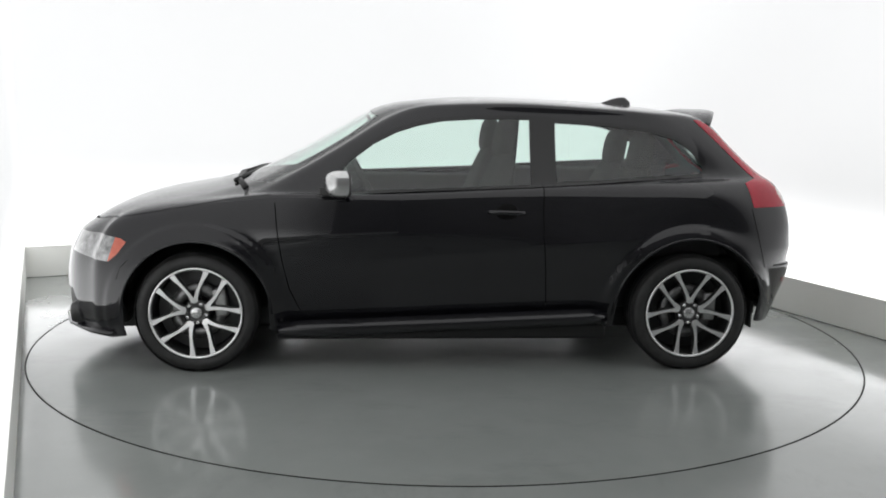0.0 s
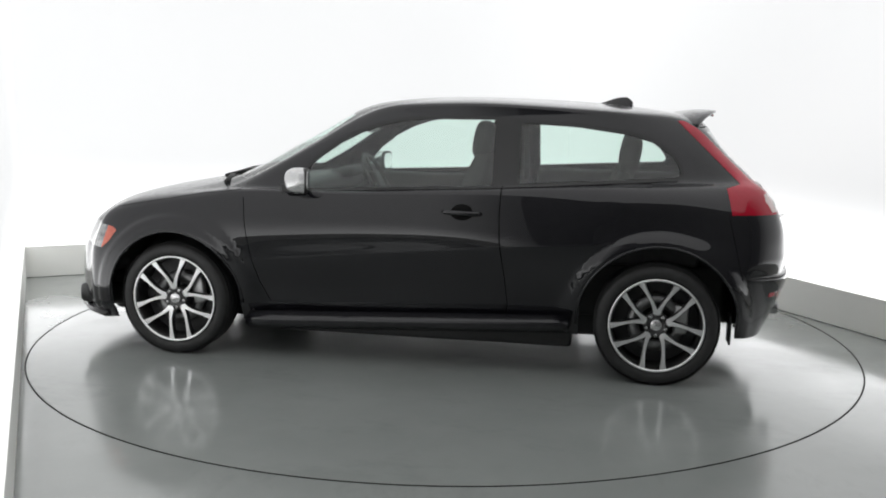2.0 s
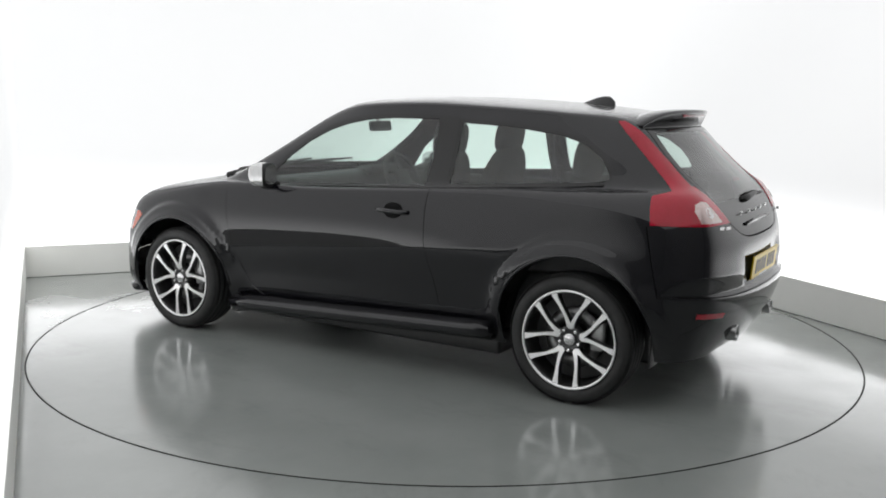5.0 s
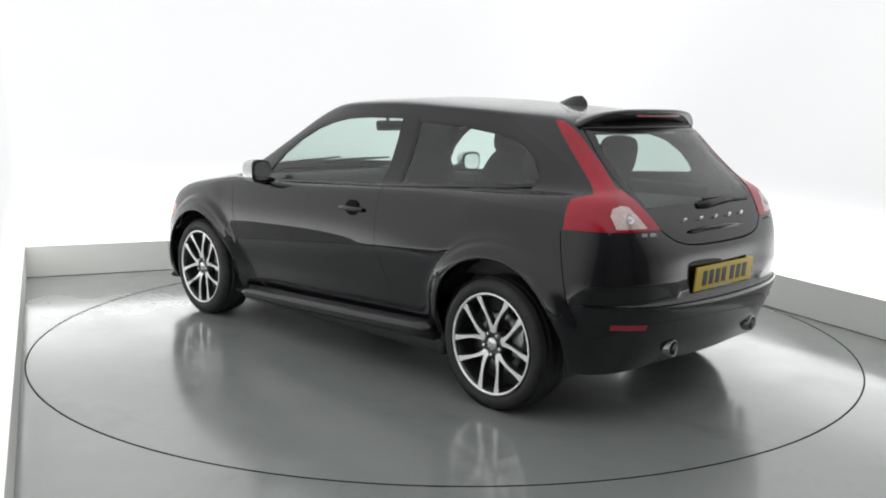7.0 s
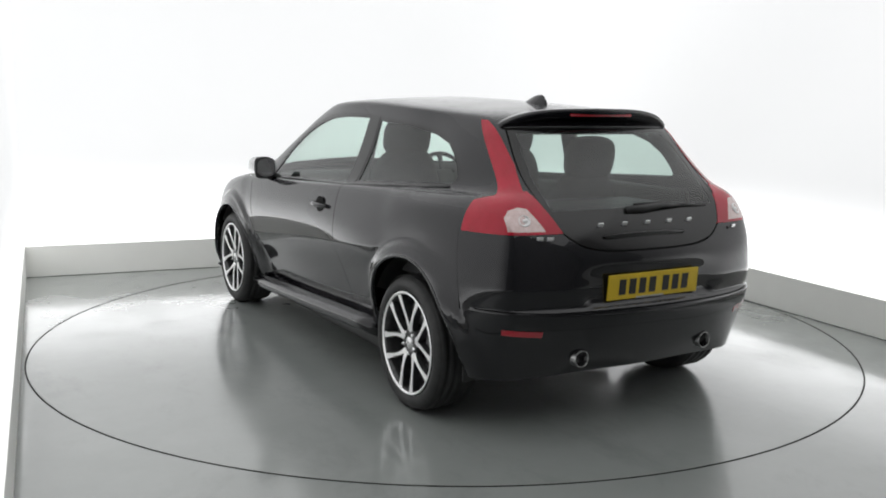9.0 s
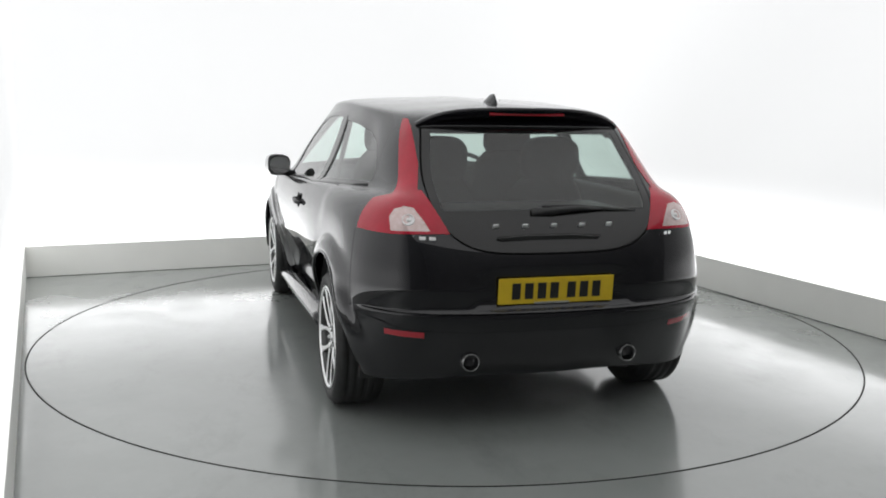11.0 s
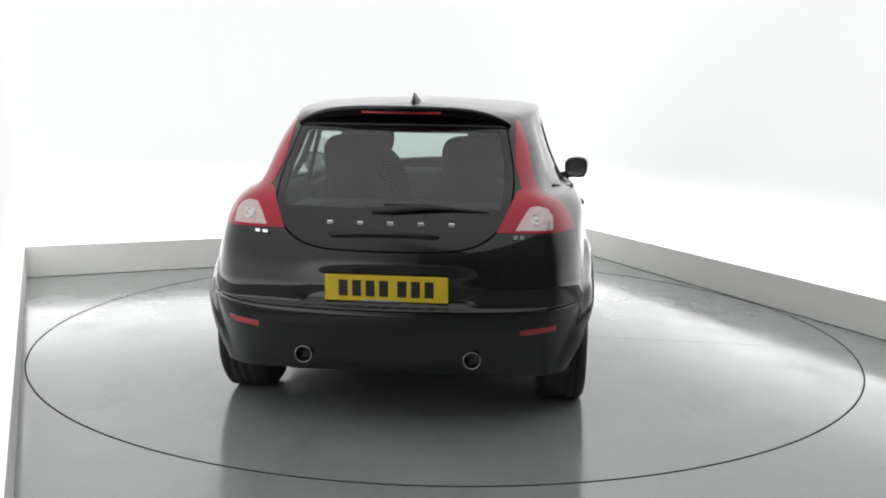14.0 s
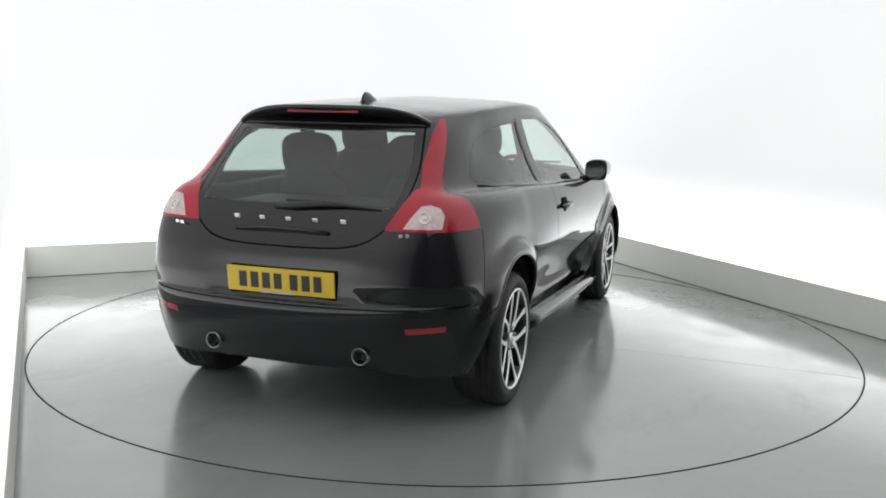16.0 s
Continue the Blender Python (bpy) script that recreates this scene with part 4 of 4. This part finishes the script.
# ---- outside fittings ----
def fittings():
    for s, door in ((1, doors[0]), (-1, doors[1])):
        # mirror: rounded housing with a silver cap in front and the glass behind
        bm = blank()
        bmesh.ops.create_uvsphere(bm, u_segments=28, v_segments=18, radius=1.0)
        for v in bm.verts:
            x, y, z = v.co
            squ = lambda c: math.copysign(abs(c) ** 0.72, c)
            v.co = Vector((max(squ(x), -0.45) * 0.085, squ(y) * 0.078 * (1 + 0.06 * z), squ(z) * 0.069 * (1 + 0.10 * y * s)))
        at = pose(0.560, s * 0.905, 1.008, 0, 0, s * 12)
        bmesh.ops.transform(bm, matrix=at, verts=bm.verts[:])
        bm.faces.ensure_lookup_table()
        back = bm.copy()
        inv = at.inverted()
        bmesh.ops.delete(bm, geom=[f for f in bm.faces if (inv @ f.calc_center_median()).x < -0.022], context="FACES")
        bmesh.ops.delete(back, geom=[f for f in back.faces if (inv @ f.calc_center_median()).x >= -0.022], context="FACES")
        mirror = part("wing_mirror", back, TRIM, car, "black wing mirror housing with silver cap")
        part("mirror_cap", bm, SILVER, mirror, "satin silver mirror cap")
        bm = blank()
        out = [(0.064 * math.copysign(abs(math.cos(a)) ** 0.7, math.cos(a)), 0.054 * math.copysign(abs(math.sin(a)) ** 0.7, math.sin(a))) for a in (2 * math.pi * k / 28 for k in range(28))]
        prism(bm, out, 0.003, at @ pose(-0.0390, 0, 0) @ pose(0, 0, 0, 90, 0, -90))
        part("mirror_glass", bm, MIRROR, mirror, "mirror glass", smooth=False)
        bm = blank()
        prism(bm, [(-0.055, -0.02), (0.075, -0.02), (0.06, 0.02), (-0.05, 0.022)], 0.11, pose(0.60, s * 0.80, 0.945, s * -78, 0, 0) if s > 0 else pose(0.60, s * 0.80, 0.945, 78, 0, 0), 0.004)
        part("mirror_arm", bm, TRIM, mirror)
        # pull handle over a flat dark oval, whose colour paints the recess's shade
        bm = blank()
        bmesh.ops.create_uvsphere(bm, u_segments=24, v_segments=12, radius=1.0)
        bmesh.ops.scale(bm, vec=(0.060, 0.007, 0.048), verts=bm.verts[:])
        bmesh.ops.translate(bm, vec=(-0.305, s * 0.877, 0.862), verts=bm.verts[:])
        part("recess_shade_patch", bm, GAP, door, "dark oval patch painted for the shade in the handle recess")
        bm = blank()
        tube(bm, [(-0.405, s * 0.877, 0.862), (-0.39, s * 0.892, 0.862), (-0.35, s * 0.902, 0.863), (-0.27, s * 0.903, 0.865), (-0.22, s * 0.893, 0.866), (-0.20, s * 0.876, 0.866)], [0.008, 0.012, 0.013, 0.013, 0.012, 0.008], 12)
        part("door_handle", bm, PAINT, door, "black pull handle")
    # roof spoiler: a wing with turned-down ends
    bm = blank()
    rings = []
    n = 36
    for k in range(n + 1):
        u = -1 + 2 * k / n
        y = 0.495 * math.sin(u * math.pi / 2) if abs(u) > 0.0 else 0.0
        q = abs(y) / 0.495
        drop = 0.062 * q ** 5
        lead = -1.40 + 0.03 * q ** 3
        trail = -1.640 + 0.130 * q ** 2
        ztop = 1.412 - 0.012 * q ** 2 - drop
        base = 1.396 - 0.030 * q ** 2 - drop * 0.9
        rings.append([bm.verts.new(p) for p in ((lead, y, base), ((lead + trail) / 2, y, (base + ztop) / 2 + 0.010), (trail + 0.03, y, ztop + 0.001), (trail, y, ztop - 0.004),
                                                (trail + 0.004, y, ztop - 0.016), (trail + 0.05, y, ztop - 0.040 - 0.012 * q), ((lead + trail) / 2 + 0.03, y, base - 0.045), (lead, y, base - 0.03))])
    for a, b in zip(rings, rings[1:]):
        for j in range(8):
            bm.faces.new((a[j], a[(j + 1) % 8], b[(j + 1) % 8], b[j]))
    bm.faces.new(rings[0])
    bm.faces.new(rings[-1][::-1])
    bmesh.ops.recalc_face_normals(bm, faces=bm.faces[:])
    spoiler = part("roof_spoiler", bm, PAINT, car, "black roof spoiler with turned-down ends")
    bm = blank()
    box(bm, (0.010, 0.36, 0.014), pose(-1.607, 0, 1.382, 0, 35, 0), 0.003)
    part("high_brake_light", bm, RED_DARK, spoiler, "dark red high brake light")
    # fin aerial
    bm = blank()
    rings = []
    for k in range(12):
        t = k / 11
        x = -0.985 - 0.185 * t
        h = 0.047 * math.sin(min(t * 1.25, 1.0) * math.pi / 2) ** 1.2 * (1 - 0.55 * max(0, t - 0.85) / 0.15)
        w = 0.028 * math.sin(math.pi * min(max(0.08 + 0.9 * t, 0.0), 0.93)) + 0.004
        z = roof_z(x) - 0.006
        rings.append([bm.verts.new((x, w * c, z + (h + 0.006) * q)) for c, q in ((1, 0), (0.75, 0.35), (0.32, 0.75), (0.12, 0.97), (-0.12, 0.97), (-0.32, 0.75), (-0.75, 0.35), (-1, 0))])
    for a, b in zip(rings, rings[1:]):
        for j in range(7):
            bm.faces.new((a[j], a[j + 1], b[j + 1], b[j]))
    bm.faces.new(rings[0])
    bm.faces.new(rings[-1][::-1])
    bmesh.ops.recalc_face_normals(bm, faces=bm.faces[:])
    part("roof_aerial", bm, PAINT, car, "black shark-fin aerial")
    # rear wiper: motor cover, arm and blade
    bm = blank()
    tube(bm, [(-1.900, 0.08, 0.970), (-1.908, -0.02, 0.975), (-1.905, -0.14, 0.985), (-1.895, -0.25, 0.980)], [0.018, 0.017, 0.012, 0.006], 10)
    wiper = part("rear_wiper", bm, TRIM, hatch, "black rear wiper")
    bm = blank()
    tube(bm, [(-1.893, 0.03, 0.994), (-1.897, -0.15, 0.990), (-1.884, -0.42, 0.968)], [0.006, 0.010, 0.005], 8)
    part("wiper_blade", bm, RUBBER, hatch)
    # silver lettering in plain blocks, and the grip below it
    for k in range(5):
        y = 0.254 - 0.130 * k
        bm = blank()
        box(bm, (0.006, 0.027, 0.019), pose(-1.9475 + 0.12 * (y * y), y, 0.918, 0, -22, 0), 0.0028)
        part("badge_block", bm, ALLOY, hatch, "silver raised badge block", smooth=False)
    bm = blank()
    outline = [(-0.235, 0.010), (-0.10, 0.020), (0.10, 0.020), (0.235, 0.010), (0.215, -0.012), (0.10, -0.030), (-0.10, -0.030), (-0.215, -0.012)]
    prism(bm, outline, 0.012, pose(-1.962, 0.02, 0.868, 0, -28, 0) @ pose(0, 0, 0, 90, 0, -90), 0.004)
    part("tailgate_grip", bm, SHINY, hatch, "dark grip recess moulding")
    for y0, ys in ((0.572, (0.045, 0.0, -0.038)), (-0.55, (0.013, -0.013))):
        for dy in ys:
            bm = blank()
            box(bm, (0.004, 0.028 if y0 > 0 else 0.016, 0.014), pose(-1.937 + 0.5 * (abs(y0 + dy) - 0.572), y0 + dy, 0.875, 0, -8, -25 if y0 > 0 else 25), 0.001)
            part("model_badge_block", bm, ALLOY, car, "small silver badge block", smooth=False)
    # number plate with its characters as plain bars
    bm = blank()
    box(bm, (0.008, 0.524, 0.113), None, 0.002)
    tilt = pose(-2.0135, 0, 0.652, 0, -5, 0)
    plate = part("number_plate", bm, PLATE, car, "yellow number plate with dark bars", smooth=False)
    plate.matrix_basis = tilt
    for k in range(7):
        bm = blank()
        y = 0.183 - 0.0575 * k - (0.02 if k > 3 else 0.0)
        box(bm, (0.002, 0.038, 0.070), pose(-0.0048, y, 0.0), 0.0005)
        part("plate_bar", bm, INK, plate, smooth=False)
    bm = blank()
    box(bm, (0.002, 0.16, 0.008), pose(-0.0048, 0.02, -0.053))
    part("plate_strip", bm, SILVER_TRIM, plate, smooth=False)
    # reflectors and tailpipes
    for s in (1, -1):
        bm = blank()
        lathe(bm, [(0.032, 0.26), (0.033, 0.0), (0.036, -0.004), (0.039, 0.0), (0.039, 0.26)], 36, "X", pose(-1.985, s * 0.365, 0.345))
        pipe = part("tailpipe", bm, PIPE, car, "round chrome tailpipe")
        bm = blank()
        lathe(bm, [(0.0, 0.04), (0.0335, 0.04)], 24, "X", pose(-1.985, s * 0.365, 0.345))
        part("pipe_bore", bm, GAP, pipe)
    # splitter under the nose
    bm = blank()
    edge = [Vector(p) for p in X1[:5]]
    edge = [Vector((p.x, -p.y, p.z)) for p in edge[:0:-1]] + edge
    rings = []
    for p in edge:
        out = Vector((p.x - 1.2, p.y * 0.8, 0)).normalized()
        q = Vector((p.x, p.y, 0.205))
        rings.append([bm.verts.new(v) for v in (q - out * 0.06 + Vector((0, 0, 0.03)), q + out * 0.012, q + out * 0.016 - Vector((0, 0, 0.008)), q - Vector((0, 0, 0.022)), q - out * 0.08 - Vector((0, 0, 0.03)))])
    for a, b in zip(rings, rings[1:]):
        for j in range(5):
            bm.faces.new((a[j], a[(j + 1) % 5], b[(j + 1) % 5], b[j]))
    bm.faces.new(rings[0])
    bm.faces.new(rings[-1][::-1])
    bmesh.ops.recalc_face_normals(bm, faces=bm.faces[:])
    part("front_splitter", bm, PAINT, car, "black splitter under the nose")
    # front wipers and bonnet jets
    for pts in (((1.16, 0.48, 0.985), (1.10, 0.20, 1.012), (1.05, -0.10, 1.035)), ((1.17, -0.05, 0.995), (1.12, -0.30, 1.01), (1.04, -0.55, 1.02))):
        bm = blank()
        tube(bm, pts, [0.013, 0.010, 0.006], 8)
        part("front_wiper", bm, TRIM, car, "black windscreen wiper")
    bm = blank()
    tube(bm, [(1.08, 0.66, 0.965), (1.15, 0.4, 0.982), (1.185, 0.0, 0.992), (1.15, -0.4, 0.982), (1.08, -0.66, 0.965)], 0.018, 8)
    part("cowl_trim", bm, TRIM, car)


fittings()


# ---- cabin ----
def cushion(bm, size, m, r):
    """A stuffed pad: a box swollen towards a pillow; the larger r, the rounder its outline."""
    power = 0.62 if r < 0.055 else 0.42
    made = bmesh.ops.create_uvsphere(bm, u_segments=28, v_segments=18, radius=1.0)["verts"]
    for v in made:
        v.co = Vector([math.copysign(abs(c) ** power, c) * size[k] * 0.53 for k, c in enumerate(v.co)])
        if size[2] > 0.4:  # backrests narrow towards the shoulders
            slim = 1 - 0.34 * max(v.co.z / size[2] + 0.1, 0.0) ** 1.5 / 0.46
            v.co.x, v.co.y = v.co.x * slim, v.co.y * slim
    bmesh.ops.transform(bm, matrix=m, verts=made)


def front_seat(y, name="front_seat"):
    bm = blank()
    cushion(bm, (0.50, 0.48, 0.16), pose(0.05, y, 0.62, 0, -8, 0), 0.06)
    seat = part(name, bm, CLOTH, car, "dark cloth front seat")
    bm = blank()
    cushion(bm, (0.14, 0.47, 0.60), pose(-0.27, y, 0.86, 0, -17, 0), 0.06)
    part("backrest", bm, CLOTH, seat)
    bm = blank()
    cushion(bm, (0.10, 0.27, 0.20), pose(-0.345, y, 1.225, 0, -10, 0), 0.045)
    part("headrest", bm, CLOTH, seat)
    for d in (-0.06, 0.06):
        bm = blank()
        tube(bm, [(-0.33, y + d, 1.08), (-0.34, y + d, 1.20)], 0.006, 8)
        part("headrest_post", bm, CHROME, seat)


def rear_seat(y):
    bm = blank()
    cushion(bm, (0.46, 0.46, 0.16), pose(-0.80, y, 0.62, 0, -8, 0), 0.05)
    seat = part("rear_seat", bm, CLOTH, car, "dark cloth rear seat")
    bm = blank()
    cushion(bm, (0.14, 0.46, 0.52), pose(-1.07, y, 0.84, 0, -20, 0), 0.05)
    part("backrest", bm, CLOTH, seat)
    bm = blank()
    cushion(bm, (0.10, 0.29, 0.22), pose(-1.165, y, 1.150, 0, -10, 0), 0.04)
    part("headrest", bm, CLOTH, seat)


def cabin():
    front_seat(0.36)
    front_seat(-0.36)
    rear_seat(0.30)
    rear_seat(-0.30)
    bm = blank()
    box(bm, (2.45, 1.30, 0.30), pose(-0.45, 0, 0.45), 0.03)
    box(bm, (0.60, 1.24, 0.26), pose(-1.52, 0, 0.70), 0.05)
    part("cabin_floor", bm, CABIN, car, "dark cabin floor and boot trim")
    bm = blank()
    box(bm, (0.42, 1.36, 0.34), pose(0.83, 0, 0.79, 0, 6, 0), 0.08, 4)
    dash = part("dashboard", bm, CABIN, car, "dark moulded dashboard")
    bm = blank()
    box(bm, (0.16, 0.36, 0.07), pose(0.66, -0.36, 0.965, 0, 10, 0), 0.03, 4)
    part("instrument_hood", bm, CABIN, dash)
    # the wheel is on the right
    bm = blank()
    mw = pose(0.46, -0.36, 0.915, 0, -62, 0)
    tube(bm, [mw @ Vector((0.185 * math.cos(a), 0.185 * math.sin(a), 0)) for a in (2 * math.pi * k / 32 for k in range(33))], 0.015, 8, False)
    steer = part("steering_wheel", bm, CABIN, car, "black steering wheel")
    bm = blank()
    for a in (0, 120, 240):
        box(bm, (0.17, 0.035, 0.014), mw @ pose(0, 0, 0, 0, 0, a) @ pose(0.09, 0, 0), 0.004)
    box(bm, (0.13, 0.13, 0.04), mw, 0.015)
    tube(bm, [mw @ Vector((0, 0, -0.02)), mw @ Vector((0, 0, -0.30))], 0.03)
    part("wheel_spokes", bm, CABIN, steer)
    bm = blank()
    box(bm, (0.03, 0.22, 0.065), pose(0.40, 0.0, 1.275, 0, 10, 0), 0.014, 3)
    tube(bm, [(0.41, 0, 1.29), (0.44, 0, 1.35)], 0.010)
    part("rear_view_mirror", bm, TRIM, car, "dark rear-view mirror")
    for s in (1, -1):
        bm = blank()
        box(bm, (1.30, 0.06, 0.36), pose(0.12, s * 0.745, 0.765, s * 6, 0, 0), 0.02)
        part("door_card", bm, CABIN, car)
        bm = blank()
        box(bm, (0.95, 0.06, 0.40), pose(-1.05, s * 0.70, 0.80, s * 6, 0, s * 3), 0.02)
        part("quarter_trim", bm, CABIN, car)
        bm = blank()
        box(bm, (0.035, 0.025, 0.70), pose(-0.50, s * 0.68, 1.05, s * 14, 0, 0), 0.01)
        part("seat_belt", bm, TRIM, car, "dark seat belt on the pillar")
    bm = blank()
    box(bm, (0.46, 1.06, 0.02), pose(-1.42, 0, 0.93), 0.006)
    part("parcel_shelf", bm, CABIN, car, "dark parcel shelf")
    bm = blank()
    nx, ny = 12, 8
    grid = [[bm.verts.new((0.20 - 1.50 * i / nx, -0.46 + 0.92 * j / ny, roof_z(0.20 - 1.50 * i / nx) - 0.035 - 0.10 * (-0.46 + 0.92 * j / ny) ** 2)) for j in range(ny + 1)] for i in range(nx + 1)]
    for i in range(nx):
        for j in range(ny):
            bm.faces.new((grid[i][j], grid[i][j + 1], grid[i + 1][j + 1], grid[i + 1][j]))
    part("headlining", bm, LINING, car, "pale cloth headlining")


cabin()


# ---- what moves: the turntable turns evenly and carries the car ----
def motions():
    rows_table, rows_car = [], []
    for k in range(33):
        t = k * 0.5
        a = 184.287 - 7.096 * t
        rows_table.append((t, pose(0, 0, 0, 0, 0, a - 93.6)))
        rows_car.append((t, pose(0, 0, 0, 0, 0, a) @ pose(0.0592, 0.0780, 0.0)))
    walk(table, rows_table)
    walk(car, rows_car)


motions()
